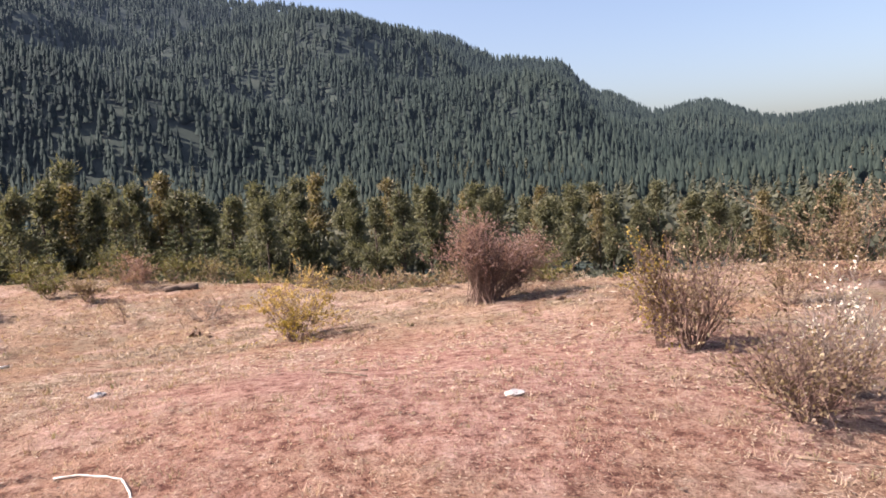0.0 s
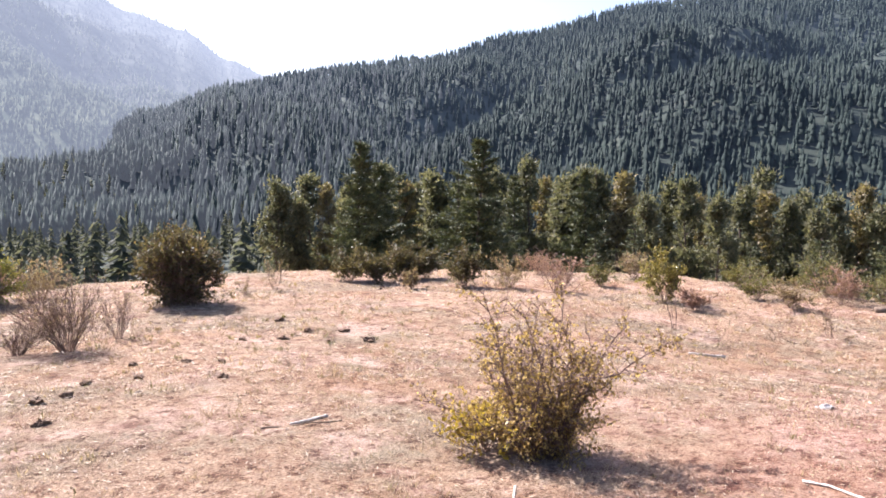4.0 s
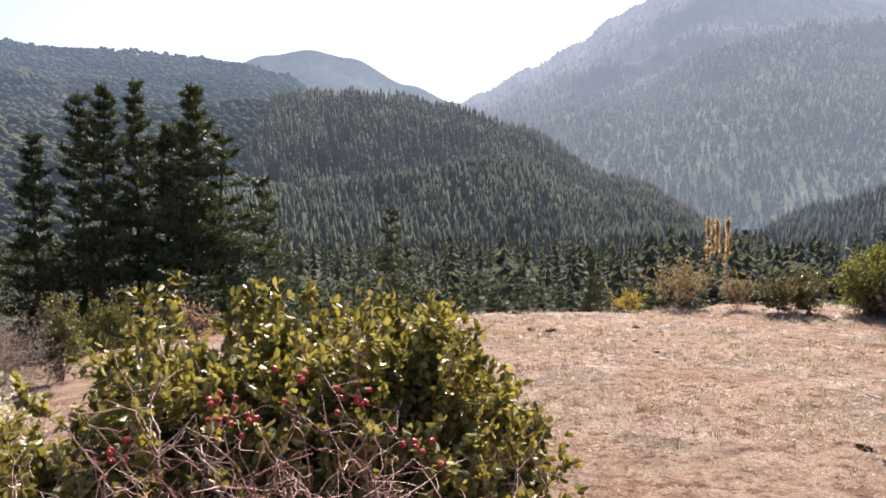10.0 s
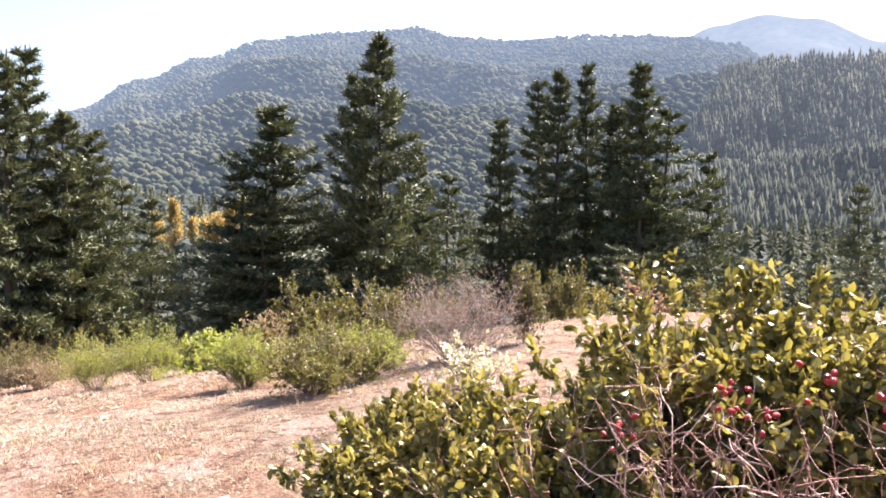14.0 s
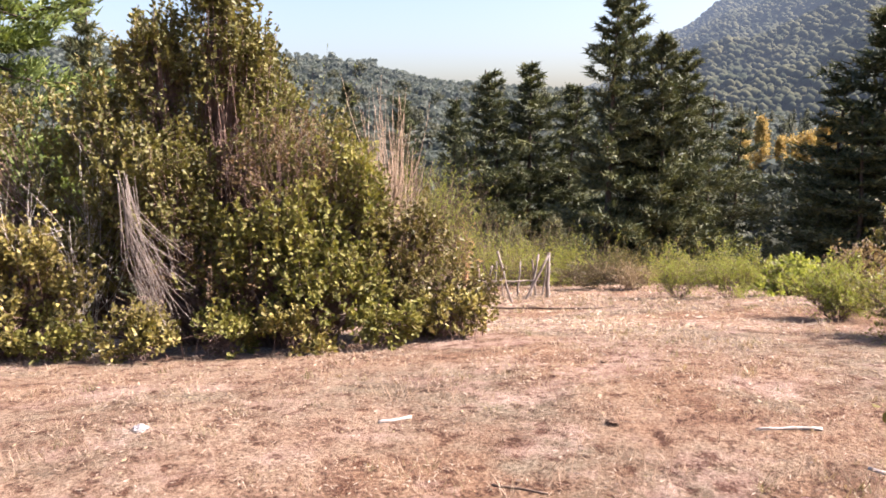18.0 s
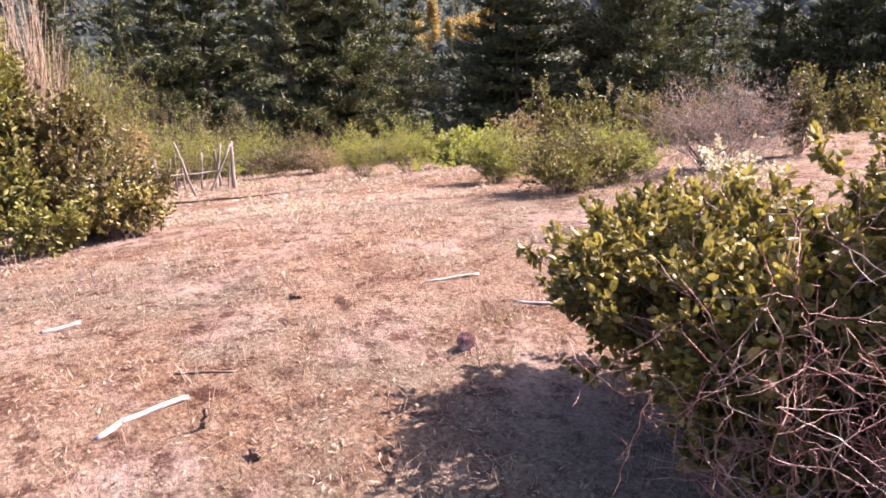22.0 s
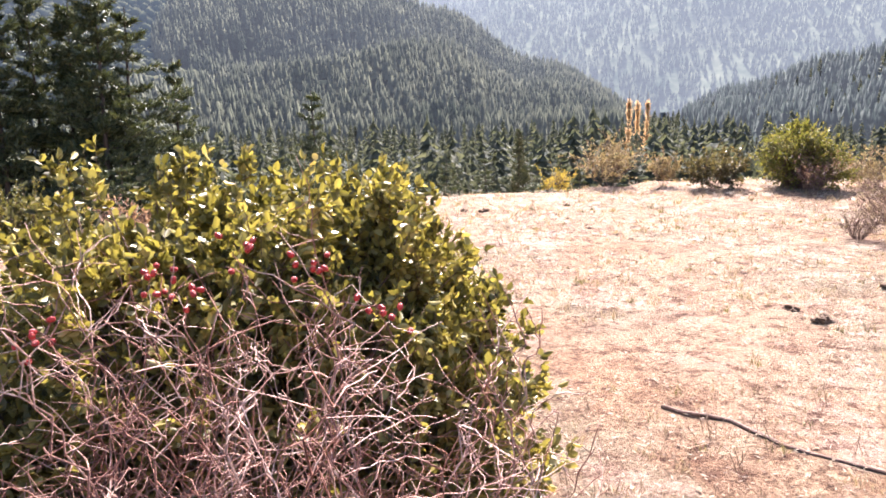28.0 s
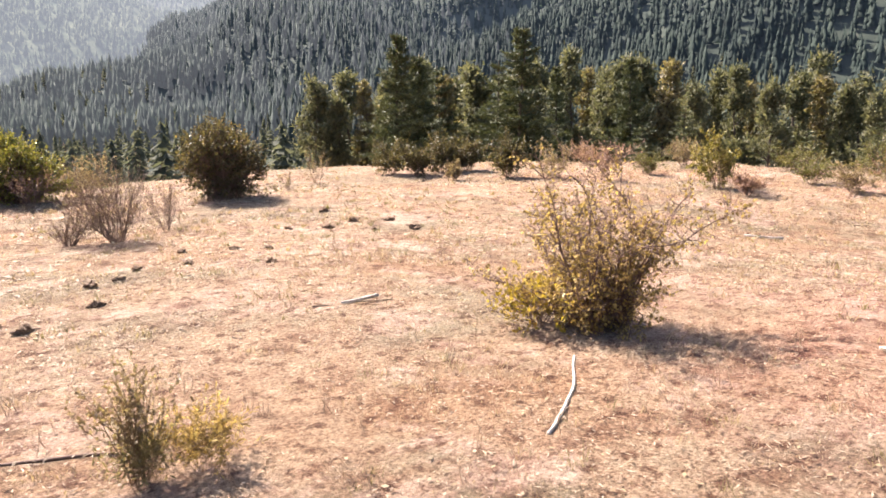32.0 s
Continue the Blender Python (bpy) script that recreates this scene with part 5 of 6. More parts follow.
thorn_bush(on(4.42, 2.2), 34, 1.16, 120)
lobed_bush("dry_tuft", "dark brown dry growth round a thorn bush's foot", tuple(on(4.42, 2.15)), [((4.42, 2.12, 0.16), (0.28, 0.4, 0.24), 0.6), ((4.3, 2.5, 0.12), (0.25, 0.35, 0.2), 0.4)], M_THORN, M_TWIG, 150, 5, (0.026, 0.014), 119, 0.12, 0.005, 0.2)
shrub("yellow_sprout", "bright yellow leafy shoots at a thorn bush's foot", on(4.27, 2.58), 0.36, 0.62, M_YELLOW, M_TWIG, 12, 2, 3, 0.8, 420, (0.035, 0.022), 121)
shrub("weed", "dry upright brown-stemmed weed with small seed heads", on(1.46, 2.62), 0.48, 0.32, M_DRYLEAF, M_STEM, 12, 1, 5, 0.3, 600, (0.02, 0.01), 122, up=0.16, curl=0.14, thick=0.0045)
shrub("weed", "leafy olive-yellow weed at the foot of dry stalks", on(1.49, 2.6), 0.22, 0.3, M_TAN, M_STEM, 14, 2, 3, 0.5, 420, (0.035, 0.006), 135, thick=0.003, up=0.12)
shrub("weed", "low yellowish weed in dry grass", on(1.68, 2.52), 0.28, 0.4, M_THORN, M_STEM, 16, 2, 3, 0.5, 800, (0.035, 0.006), 123, thick=0.003, up=0.12)
shrub("yellow_bush", "small tawny-yellow bush in the meadow", on(10.1, -0.85), 0.88, 1.15, M_GOLD, M_TWIG, 22, 2, 4, 0.7, 1900, (0.036, 0.024), 124)
shrub("yellow_sprout", "bright yellow shoots low on a bush", on(9.9, -0.8), 0.4, 0.5, M_YELLOW, M_TWIG, 12, 2, 3, 0.6, 260, (0.036, 0.022), 134)
shrub("dry_bush", "low flat grey-brown bush", on(12.7, 0.5), 0.45, 1.2, M_PINKLEAF, M_GREYTWIG, 18, 2, 4, 1.1, 500, (0.03, 0.015), 125)
lobed_bush("pink_bush", "wide twiggy bush with pinkish dry leaves", tuple(on(10.8, -3.7)), [((10.8, -3.75, 0.4), (0.75, 1.0, 0.45), 0.6), ((10.8, -3.5, 0.7), (0.45, 0.5, 0.34), 0.25), ((10.8, -4.4, 0.36), (0.4, 0.5, 0.36), 0.2)], M_PINKLEAF, M_TWIG, 620, 4, (0.03, 0.017), 126, 0.2, 0.007, 0.1, clumps=12, inner=0.4)
shrub("dry_bush", "fan-shaped dry shrub with brown stems and yellowing leaves", on(6.1, -4.3), 1.0, 1.15, M_DRYLEAF, M_TWIG, 30, 2, 4, 0.55, 900, (0.034, 0.02), 127, up=0.03, curl=0.12, thick=0.011)
shrub("dry_bush", "tawny dry shrub with pale leaves", on(4.05, -3.85), 0.68, 1.1, M_DRYLEAF, M_TWIG, 30, 2, 4, 0.6, 900, (0.03, 0.018), 128, up=0.03, curl=0.12, thick=0.008)
shrub("dry_bush", "pale-leaved dry shrub beside a tawny one", on(4.45, -4.5), 0.85, 1.0, M_WHITE, M_GREYTWIG, 22, 2, 4, 0.5, 240, (0.03, 0.02), 136, up=0.05, curl=0.12, thick=0.008)
shrub("dry_bush", "tawny dry shrub on the rise", on(8.4, -8.0), 1.35, 1.9, M_DRYLEAF, M_TWIG, 22, 2, 4, 0.6, 1900, (0.036, 0.024), 129)
shrub("dry_bush", "tawny dry shrub on the rise", on(7.4, -6.3), 0.7, 0.9, M_DRYLEAF, M_TWIG, 14, 2, 4, 0.6, 700, (0.032, 0.02), 130)
shrub("yellow_bush", "yellow-topped shrub among dry ones", on(6.3, -4.1), 1.0, 0.5, M_YELLOW, M_TWIG, 9, 2, 4, 0.4, 300, (0.034, 0.02), 131)

# the west side
broom = dict(stems=34, depth=2, kids=4, lean=0.6, leaf=(0.06, 0.008), up=0.14, tips=1)
ring("broom_shrub", "feathery yellow-green broom beyond the path", 157.2, 13.2, 0.85, 1.3, M_BROOM, 140, count=3500, **broom)
ring("broom_shrub", "feathery yellow-green broom beyond the path", 153.6, 12.9, 0.85, 1.3, M_BROOM, 141, count=3500, **broom)
ring("broom_shrub", "feathery yellow-green broom beside the path", 147.2, 8.9, 0.6, 0.9, M_BROOM, 142, count=3000, **broom)
ring("green_bush", "low dense green bush beside the path", 142.4, 7.3, 0.62, 1.1, M_LIME, 143, stems=30, depth=2, kids=5, lean=0.9, count=3600, leaf=(0.032, 0.016), tips=1)
ring("green_bush", "low dense yellow-green bush beside the path", 138.6, 7.9, 0.56, 0.9, M_BROOM, 144, stems=24, depth=2, kids=5, lean=0.8, count=2600, leaf=(0.034, 0.013), tips=1)
ring("bare_bush", "wide tangle of pinkish-grey leafless twigs", 131.8, 8.5, 0.92, 1.75, M_PINKLEAF, 145, stems=48, depth=3, kids=3, lean=1.0, count=1500, leaf=(0.024, 0.012), thick=0.008, twig_mat=M_GREYTWIG)
ring("white_plant", "low plant with pale fluffy seed heads", 130.6, 6.4, 0.4, 0.8, M_WHITE, 146, stems=18, depth=2, kids=3, lean=0.7, count=500, leaf=(0.04, 0.03))
ring("green_bush", "upright green-leaved bush by a tangle", 126.4, 9.2, 0.88, 0.45, M_OLIVE, 147, stems=16, depth=2, kids=4, lean=0.35, count=1300, leaf=(0.04, 0.02), tips=1)
ring("green_bush", "round olive bush before the pines", 123.6, 12.0, 1.0, 0.95, M_OLIVE, 148, **{**dark, "leaf": (0.045, 0.024)})
for k, (a, r, el, w, m) in enumerate(((143.2, 17.0, -6.0, 1.5, M_TREE), (141.0, 17.5, -5.8, 1.5, M_TREE), (138.4, 17.0, -6.2, 1.5, M_TREE), (136.0, 16.0, -7.0, 1.4, M_TREE), (146.0, 16.0, -8.6, 1.0, M_DRYLEAF), (133.0, 17.0, -6.8, 1.5, M_TREE),
                                       (149.5, 14.0, -10.8, 1.2, M_BROOM), (151.2, 17.0, -10.2, 1.4, M_TREE), (120.5, 20.0, -5.2, 1.4, M_GREEN), (117.0, 21.0, -5.0, 1.5, M_PINKLEAF), (112.5, 20.0, -5.0, 1.2, M_OLIVE))):
    p, h = polar(a, r), max(top_height(a, r, el), 0.5)
    q = 0.35 * w * math.sin(k * 2.3)
    lobed_bush("scrub_bush", "dense leafy scrub at the foot of pines", tuple(p), [((p.x, p.y, p.z + 0.5 * h), (0.5 * w, 0.5 * w, 0.5 * h), 0.6), ((p.x + q, p.y - q, p.z + 0.35 * h), (0.45 * w, 0.45 * w, 0.36 * h), 0.4)],
               M_OLIVE if m is M_TREE else m, M_TWIG, 150, 7, (0.075, 0.045), 200 + k, 0.24, 0.012, 0.4, clumps=9, inner=0.2)
for k, (a, r, el, w, m) in enumerate(((163.5, 17.0, -10.6, 1.6, M_DARK), (160.3, 16.5, -11.0, 1.2, M_DRYLEAF), (166.0, 19.0, -9.6, 2.0, M_BROOM), (170.0, 18.5, -8.8, 2.2, M_BROOM), (174.0, 17.5, -7.5, 2.0, M_BROOM), (177.0, 14.0, -5.5, 1.8, M_OLIVE),
                                       (155.0, 18.5, -10.4, 1.8, M_OLIVE), (161.5, 22.0, -9.5, 2.2, M_OLIVE), (157.5, 22.0, -9.3, 2.2, M_GREEN), (168.0, 23.0, -7.8, 2.0, M_OLIVE), (172.0, 23.0, -6.0, 2.2, M_OLIVE), (164.5, 23.0, -8.6, 2.0, M_BROOM))):
    ring("broom_shrub" if m is M_BROOM else "scrub_bush", "tangled scrub before the trees", a, r, max(top_height(a, r, el), 0.5), w, m, 160 + k, group="scrub before the trees", count=2600, **{**broom, "leaf": (0.07, 0.016)})

# ---- ground cover ----
def surface(x, y):
    return land(x, y) + 0.018 * wobble(x, y, 5, 2.2) + 0.01 * wobble(x, y, 8, 7) - 0.008


def spots(g, count, r0, r1, power, a0=-62, a1=212):
    a = np.radians(g.uniform(a0, a1, count))
    r = (r0 ** power + (r1 ** power - r0 ** power) * g.uniform(size=count)) ** (1 / power)
    x, y = r * np.cos(a), r * np.sin(a)
    keep = np.array([wobble(u, v, 3, 0.7) + 0.5 * wobble(u, v, 6, 2.5) > -0.12 + 0.4 * g.uniform() - 0.3 for u, v in zip(x, y)])
    x, y, r = x[keep], y[keep], r[keep]
    return np.stack([x, y, [surface(u, v) for u, v in zip(x, y)]], 1), r


def grass(name, label, count, r0, r1, power, length, width, lean, seed):
    """Short dry blades standing or lying on the ground."""
    g = np.random.default_rng(seed)
    P, r = spots(g, count, r0, r1, power)
    n = len(P)
    q = g.uniform(0, 6.283, n)
    d = unit(np.stack([np.cos(q) * lean, np.sin(q) * lean, g.uniform(0.25, 1, n)], 1) + 0.2 * g.normal(size=(n, 3)) * [1, 1, 0])
    l = (length * g.uniform(0.5, 1.6, n) * np.clip(r / 6, 0.75, 2))[:, None]
    w = (width * np.clip(r / 4, 0.8, 4))[:, None]
    s = unit(np.cross(d, [0, 0, 1.0]) + 0.3 * g.normal(size=(n, 3)))
    v = np.stack([P - s * w - [0, 0, 0.004], P + s * w - [0, 0, 0.004], P + d * l], 1).reshape(-1, 3)
    tagged(new(name, mesh_of(name, v, np.arange(3 * n).reshape(-1, 3), M_GRASS)), label, "grass", kind="stuff")


def litter(name, label, count, r0, r1, power, length, width, mat, seed):
    """Flat straws, chips and leaves lying about."""
    g = np.random.default_rng(seed)
    P, r = spots(g, count, r0, r1, power)
    n = len(P)
    q = g.uniform(0, 6.283, n)
    d = np.stack([np.cos(q), np.sin(q), 0.12 * g.normal(size=n)], 1)
    s = np.stack([-np.sin(q), np.cos(q), 0.25 * g.normal(size=n)], 1)
    k = np.clip(r / 5, 0.8, 2.5)[:, None]
    l, w = length * g.uniform(0.4, 1.5, n)[:, None] * k, width * g.uniform(0.6, 1.4, n)[:, None] * k
    c = P + [0, 0, 0.012]
    v = np.stack([c - d * l * 0.5, c + s * w * 0.5, c + d * l * 0.5, c - s * w * 0.5], 1).reshape(-1, 3)
    tagged(new(name, mesh_of(name, v, np.arange(4 * n).reshape(-1, 4), mat)), label, "litter", kind="stuff")


grass("dry_grass", "short dry straw-coloured stubble", 80000, 1.6, 7.5, 1.15, 0.026, 0.0024, 0.9, 301)
grass("dry_grass", "dry straw-coloured grass across the meadow", 60000, 6, 24, 1.3, 0.034, 0.0034, 0.8, 302)
litter("straw_litter", "loose pale straw and chips", 38000, 1.6, 9, 1.2, 0.042, 0.0065, M_STRAW, 303)
litter("straw_litter", "loose pale straw across the meadow", 16000, 7, 22, 1.3, 0.045, 0.011, M_STRAW, 304)
litter("leaf_litter", "curled brown fallen leaves and bark bits", 12000, 1.8, 14, 1.2, 0.035, 0.018, M_DRYLEAF, 305)
litter("leaf_litter", "dark bark bits and crumbs", 14000, 1.8, 16, 1.2, 0.035, 0.013, M_DARKWOOD, 306)

M_STALK = wood_material("dry_stalk", [(0.3, (0.2, 0.12, 0.075)), (0.6, (0.38, 0.25, 0.16)), (0.8, (0.52, 0.38, 0.26))], 20.0)
g = np.random.default_rng(310)
lines = []
for k in range(1500):
    a, r = radians(g.uniform(-45, 205)), g.uniform(2.2, 14)
    x, y = r * math.cos(a), r * math.sin(a)
    if wobble(x, y, 11, 0.25) < -0.05:
        continue
    z, h = surface(x, y), g.uniform(0.05, 0.17)
    for _ in range(g.integers(2, 5)):
        o = np.array([x + 0.03 * g.normal(), y + 0.03 * g.normal(), z - 0.01])
        lines.append((np.array([o, o + [0.03 * g.normal(), 0.03 * g.normal(), h * 0.6], o + [0.06 * g.normal(), 0.06 * g.normal(), h]]), 0.0016 + 0.00018 * r, 0.001))
v, q = tubes(lines, 3)
tagged(new("dry_stalks", mesh_of("dry_stalks", v, q, M_STALK)), "thin brown dry weed stalks", "grass", kind="stuff")

def tufts(name, label, count, r0, r1, seed, mat):
    """Low tussocks: a dozen blades fanning out of one foot."""
    g = np.random.default_rng(seed)
    P, r = spots(g, count, r0, r1, 1.3)
    n, b = len(P), 14
    q = g.uniform(0, 6.283, (n, b))
    h = g.uniform(0.03, 0.085, (n, 1)) * g.uniform(0.5, 1.2, (n, b))
    foot = P[:, None] + np.stack([0.03 * g.normal(size=(n, b)), 0.03 * g.normal(size=(n, b)), np.full((n, b), -0.005)], -1)
    tip = foot + np.stack([np.cos(q) * h * 0.8, np.sin(q) * h * 0.8, h], -1)
    w = (0.0022 * np.clip(r / 4, 0.8, 3))[:, None, None]
    side = np.stack([-np.sin(q), np.cos(q), np.zeros((n, b))], -1) * w
    v = np.stack([foot - side, foot + side, tip], 2).reshape(-1, 3)
    tagged(new(name, mesh_of(name, v, np.arange(len(v)).reshape(-1, 3), mat)), label, "grass", kind="stuff")


tufts("grass_tufts", "small straw-coloured tussocks of dry grass", 2600, 2.0, 15, 311, M_GRASS)
tufts("grass_tufts", "small grey-green tussocks in dry grass", 700, 2.0, 12, 312, M_TAN)

# ---- small things ----
def lump(seed, mat, flat=0.45, rough=0.35, level=3):
    bm = bmesh.new()
    bmesh.ops.create_icosphere(bm, subdivisions=level, radius=0.5)
    for v in bm.verts:
        k = 1 + rough * noise.noise(v.co * 3.2 + Vector((seed * 7.1, 0, 0))) + 0.5 * rough * noise.noise(v.co * 8 + Vector((0, seed * 3.3, 0)))
        v.co *= k
        v.co.z = max(v.co.z * flat, -0.12)
    me = bpy.data.meshes.new("lump")
    bm.to_mesh(me)
    bm.free()
    me.materials.append(mat)
    return me


DUNG = [lump(k, M_DUNG, 0.85, 0.9) for k in range(4)]
STONES = [lump(9 + k, M_STONE, 0.6, 0.4) for k in range(2)]


def lying(name, me, x, y, size, label, category, group="", turn=0.0, long=1.0):
    o = new(name, me)
    o.location, o.rotation_euler, o.scale = (x, y, surface(x, y) + 0.08 * size), (0, 0, turn), (size * long, size, size)
    return tagged(o, label, category, group)


for k, (x, y, s, l) in enumerate(((4.18, 6.73, 0.14, 1.2), (3.9, 6.2, 0.11, 1.6), (3.49, 6.36, 0.15, 1.7), (3.17, 6.08, 0.15, 1.4), (2.94, 6.1, 0.16, 1.4), (2.66, 5.45, 0.14, 1.4), (2.0, 5.58, 0.15, 1.9), (2.07, 5.25, 0.2, 1.4),
                                  (4.62, 6.5, 0.14, 1.6), (4.85, 6.2, 0.12, 1.5), (7.2, 8.0, 0.2, 1.6), (7.0, 6.1, 0.22, 1.3), (6.6, 6.4, 0.16, 1.5), (6.3, 6.9, 0.15, 1.4), (5.9, 7.2, 0.17, 1.5), (6.9, 7.1, 0.2, 1.5), (7.3, 6.8, 0.16, 1.8),
                                  (11.6, 0.6, 0.28, 1.3), (11.3, 0.35, 0.14, 1.2), (10.0, -4.6, 0.2, 1.3), (-0.2, 10.6, 0.16, 1.8), (-0.5, 10.8, 0.14, 2.0), (-3.9, 1.22, 0.1, 1.4), (-2.56, 0.63, 0.1, 1.2), (4.4, 5.6, 0.14, 1.2), (1.0, 11.2, 0.12, 1.1), (-5.2, 1.6, 0.09, 1.5), (-5.0, 0.9, 0.08, 1.3))):
    lying("dung_clod", DUNG[k % 4], x, y, s * 0.5, "dry dark brown dung on the meadow", "dung", "dung clods on the meadow", k * 1.9, l)
lying("stone", STONES[0], -4.05, -1.16, 0.07, "pale whitish stone on dry grass", "stone", "", 0.5, 1.2)
lying("stone", STONES[1], 4.95, -2.24, 0.11, "small pale stone among straw", "stone", "", 1.5, 1.3)
lying("stone", STONES[0], 6.9, 0.9, 0.1, "small pale stone in the meadow", "stone", "", 2.5, 1.6)


def stick(label, pts, r0, r1, mat, name="stick", sides=7, category="stick", group="", lift=None):
    """A fallen branch along points on the ground."""
    g = np.random.default_rng(int(abs(pts[0][0]) * 1000) + 7)
    P = []
    for (x0, y0), (x1, y1) in zip(pts, pts[1:]):
        for t in (0, 0.33, 0.66):
            P.append((x0 + (x1 - x0) * t, y0 + (y1 - y0) * t))
    P.append(pts[-1])
    base = on(pts[0][0], pts[0][1], 0)
    L = []
    for i, (x, y) in enumerate(P):
        j = 0.12 * r0 * 3
        L.append(np.array([x + j * g.normal() - base.x, y + j * g.normal() - base.y, surface(x, y) + r0 * (0.8 if lift else 0.45) + (lift[i] if lift else 0.002) - base.z]))
    v, q = tubes([(np.array(L), r0, r1)], sides)
    v = v + g.normal(size=v.shape) * r0 * 0.1
    n = len(L)
    caps = [np.arange(sides)[None, ::-1], np.arange(sides)[None] + (n - 1) * sides]
    me = mesh_of(name, v, [q] + caps, mat)
    o = new(name, me)
    o.location = base
    return tagged(o, label, category, group)


stick("bleached curved stick lying on dry grass", [(3.81, 2.04), (3.35, 1.78), (3.05, 1.66), (2.78, 1.58)], 0.007, 0.01, M_PALEWOOD)
stick("thick white bleached stick on the ground", [(-2.93, 0.16), (-3.0, 0.26), (-3.05, 0.38), (-3.07, 0.52)], 0.012, 0.01, M_PALEWOOD)
stick("thin white curved stick with a knob", [(4.66, 0.64), (4.62, 0.5), (4.52, 0.36), (4.38, 0.22), (4.2, 0.14), (4.0, 0.1)], 0.008, 0.006, M_PALEWOOD)
stick("long grey-brown branch lying in the grass", [(0.66, 3.76), (0.93, 3.56), (1.06, 3.3), (1.38, 3.05), (1.55, 2.88)], 0.012, 0.006, M_TWIG)
stick("flat weathered piece of pale wood", [(3.85, 4.05), (4.0, 4.0), (4.17, 3.98)], 0.011, 0.014, M_PALEWOOD)
stick("thin twig beside a piece of wood", [(3.62, 4.12), (3.85, 4.0), (4.15, 3.8)], 0.007, 0.004, M_DARKWOOD)
stick("straight pale stick on the straw", [(-3.76, 1.92), (-3.74, 2.1), (-3.71, 2.24)], 0.007, 0.008, M_PALEWOOD)
stick("dark broken branch on the ground", [(-3.3, 0.5), (-3.26, 0.6), (-3.2, 0.72)], 0.006, 0.004, M_DARKWOOD)
stick("short pale stick on the ground", [(-4.06, 0.03), (-4.1, 0.12), (-4.13, 0.2)], 0.01, 0.008, M_PALEWOOD)
stick("short pale stick near a bush", [(-3.3, 2.2), (-3.2, 2.33), (-3.1, 2.42)], 0.01, 0.007, M_PALEWOOD)
stick("dark twig on the pink soil", [(6.62, -1.0), (6.35, -1.2), (6.1, -1.35)], 0.012, 0.006, M_DARKWOOD)
stick("thin dark twig on the soil", [(6.5, -1.4), (6.75, -1.15), (7.0, -0.95)], 0.009, 0.004, M_DARKWOOD)
stick("pale stick lying in the meadow", [(9.9, 2.55), (9.75, 2.75), (9.65, 2.95)], 0.02, 0.014, M_PALEWOOD)
stick("dark stick under a dry shrub", [(3.5, -3.35), (3.35, -3.6), (3.2, -3.9)], 0.012, 0.007, M_DARKWOOD)
stick("thin pale stick in a bush's shade", [(-1.65, 1.0), (-1.5, 1.15), (-1.35, 1.25)], 0.006, 0.005, M_PALEWOOD)
stick("long crooked branch before the fence", [(-11.0, 1.75), (-10.8, 2.2), (-10.5, 2.6), (-10.3, 3.1), (-10.6, 3.6)], 0.022, 0.008, M_DARKWOOD)
stick("dark fallen log at the meadow's edge", [(15.6, 0.9), (15.5, 1.2), (15.4, 1.5)], 0.07, 0.06, M_DARKWOOD, "log", 9, "log")


def pine_cone(x, y, size):
    e = thing("pine_cone", "open brown pine cone lying on straw", "cone", "", (x, y, surface(x, y) + size * 0.42))
    e.rotation_euler = (1.2, 0.3, 0.5)
    g = np.random.default_rng(5)
    V, T = [], []
    for k in range(90):
        t = k / 89
        q = k * 2.39996
        z = (t - 0.5) * size
        r = size * 0.5 * math.sin(math.pi * (0.12 + 0.82 * t)) ** 0.7
        o, s = np.array([math.cos(q), math.sin(q), 0]), np.array([-math.sin(q), math.cos(q), 0])
        w = size * 0.1
        c = np.array([0, 0, z])
        b = len(V)
        V += [c + o * r * 0.35 - s * w * 0.5, c + o * r * 0.35 + s * w * 0.5, c + o * r + s * w + [0, 0, size * 0.07], c + o * r * 1.04 + [0, 0, size * 0.1], c + o * r - s * w + [0, 0, size * 0.07], c + o * r * 0.8 + [0, 0, size * 0.01]]
        T += [(b, b + 1, b + 2, b + 3), (b, b + 3, b + 4, b), (b, b + 5, b + 2, b + 1), (b, b + 4, b + 3, b + 5)]
    T = [t for t in T if len(set(t)) == 4]
    part("cone_scale_cover", mesh_of("cone_scale_cover", np.array(V), np.array(T), M_CONE), e)
    v, q = tubes([(np.array([(0, 0, -size * 0.5), (0, 0, 0), (0, 0, size * 0.45)]), size * 0.2, size * 0.08)], 6)
    part("core", mesh_of("core", v, q, M_TWIG), e)


M_CONE = wood_material("pine_cone", [(0.35, (0.264, 0.136, 0.112)), (0.5, (0.616, 0.383, 0.336)), (0.65, (0.902, 0.629, 0.576))], 60.0)
pine_cone(-2.95, 1.7, 0.085)


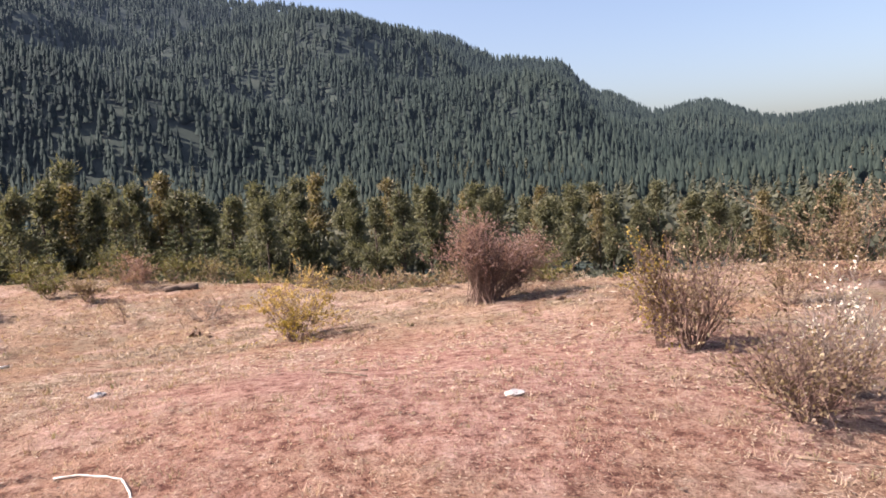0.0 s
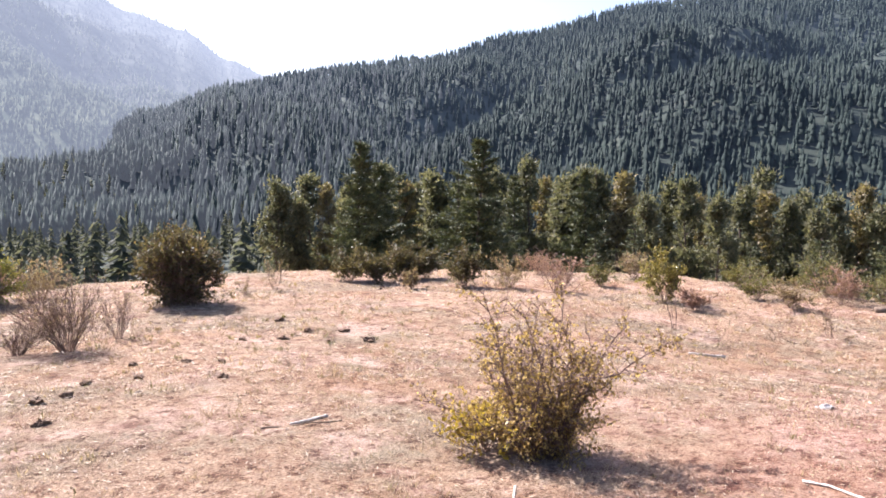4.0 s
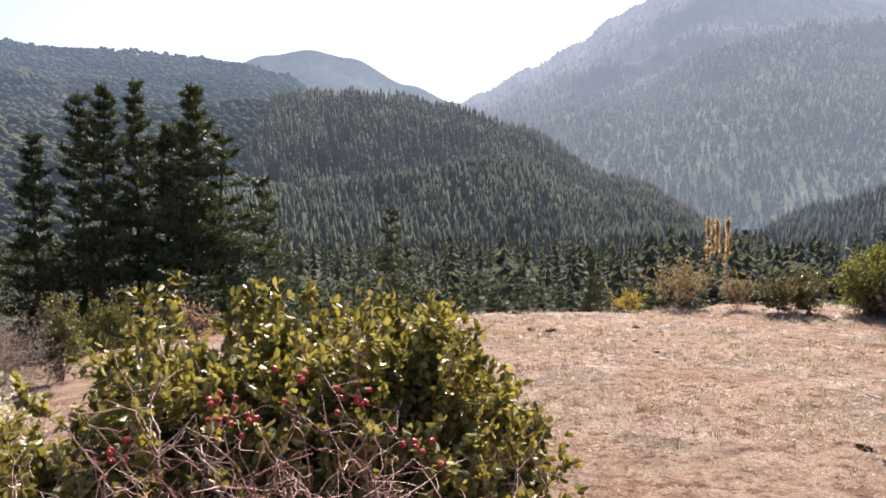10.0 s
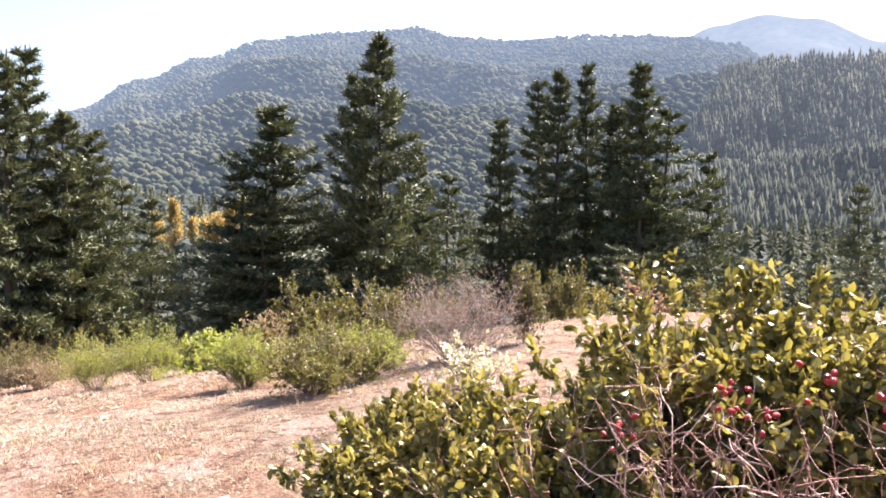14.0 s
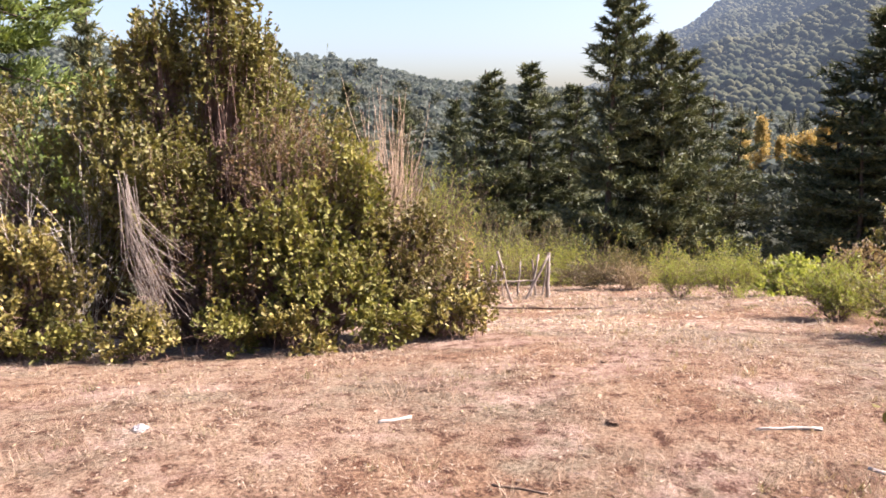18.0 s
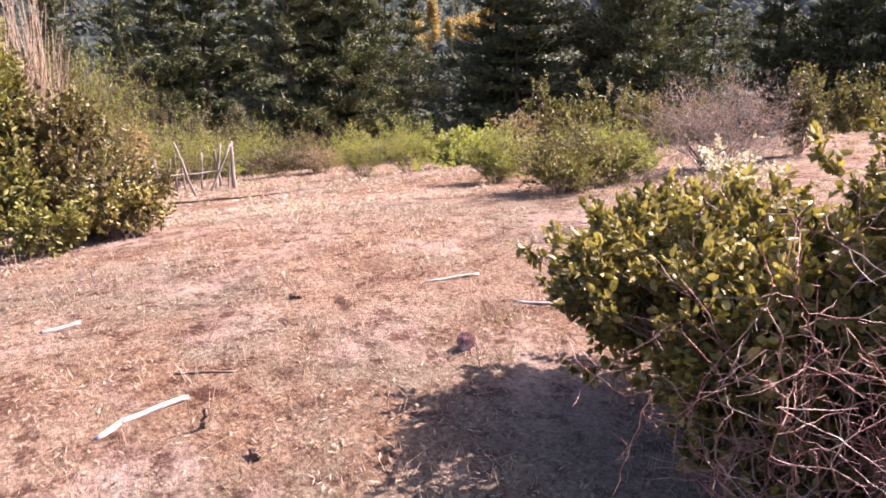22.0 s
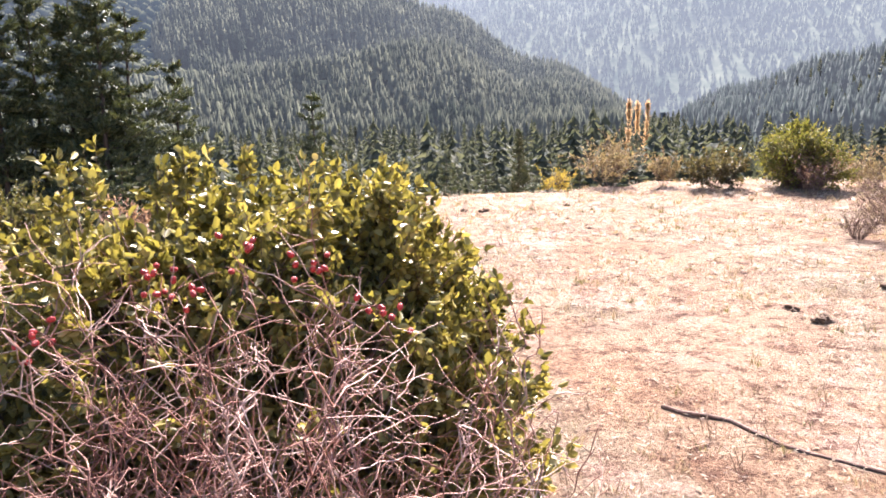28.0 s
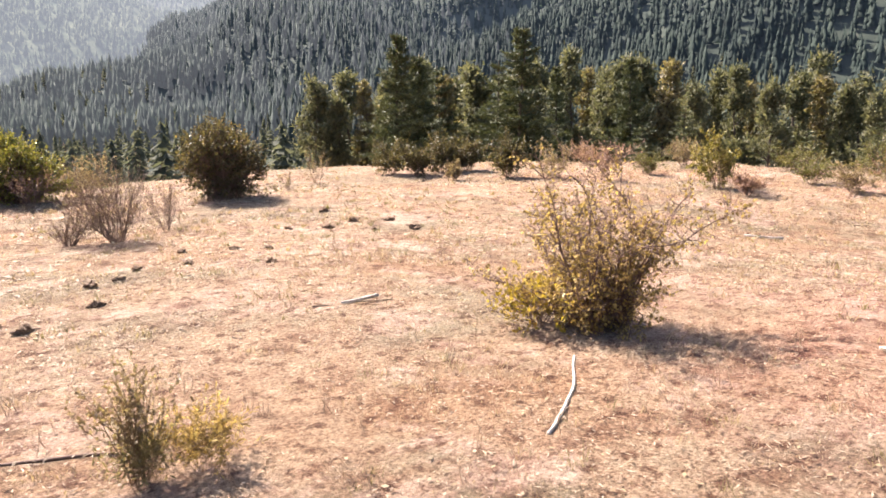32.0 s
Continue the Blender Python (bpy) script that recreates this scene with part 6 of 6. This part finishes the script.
def post(a, r, height, lean, thick, mat, label):
    """An old fence post; lean: how far its top stands to the north."""
    x, y = r * math.cos(radians(a)), r * math.sin(radians(a))
    g = np.random.default_rng(int(a * 10))
    o = np.array([0, 0, -0.08])
    t = np.array([0.1 * g.normal(), lean, height])
    v, q = tubes([(np.array([o, o + (t - o) * 0.35 + 0.01 * g.normal(size=3), o + (t - o) * 0.7 + 0.01 * g.normal(size=3), t]), thick, thick * 0.75)], 8)
    v += g.normal(size=v.shape) * thick * 0.08
    me = mesh_of("fence_post", v, [q, np.arange(8)[None] + 24], mat)
    p = new("fence_post", me)
    p.location = (x, y, surface(x, y))
    tagged(p, label, "post", "old fence posts")


for a, r, h, lean, th, m, l in ((173.1, 12.2, 0.72, -0.42, 0.038, M_PALEWOOD, "pale leaning stick of an old fence"), (171.9, 13.0, 0.6, 0.0, 0.045, M_DARKWOOD, "dark upright old fence post"), (171.2, 13.6, 0.62, 0.05, 0.025, M_GREYTWIG, "grey thin old fence post"),
                                (169.2, 12.2, 0.85, -0.28, 0.022, M_GREYTWIG, "thin grey stick leaning in an old fence"), (168.4, 12.8, 0.75, 0.42, 0.024, M_GREYTWIG, "thin grey stick leaning in an old fence"),
                                (168.0, 13.6, 0.75, 0.18, 0.025, M_GREYTWIG, "thin grey stick leaning in an old fence"), (167.5, 13.8, 0.7, -0.1, 0.022, M_GREYTWIG, "thin grey stick of an old fence"), (166.6, 13.4, 0.78, 0.02, 0.04, M_GREYTWIG, "grey upright old fence post"), (170.6, 13.3, 0.66, 0.03, 0.018, M_GREYTWIG, "thin grey stick of an old fence"), (170.0, 13.5, 0.6, -0.04, 0.016, M_GREYTWIG, "thin grey stick of an old fence"), (168.9, 13.7, 0.64, 0.06, 0.018, M_GREYTWIG, "thin grey stick of an old fence"), (167.1, 13.6, 0.6, 0.1, 0.016, M_GREYTWIG, "thin grey stick of an old fence")):
    post(a, r, h, lean, th, m, l)
stick("thin rail lying against old fence posts", [(-13.0, 1.7), (-13.1, 2.3), (-13.1, 3.0)], 0.018, 0.012, M_GREYTWIG, "fence_rail", 6, "rail", "", [0.28] * 7)
stick("short dark upright stub in the ground", [(-2.83, 0.51), (-2.82, 0.52), (-2.81, 0.52)], 0.01, 0.008, M_DARKWOOD, "stub", 6, "stick", "", [0.0, 0.01, 0.03, 0.04, 0.06, 0.08, 0.1])
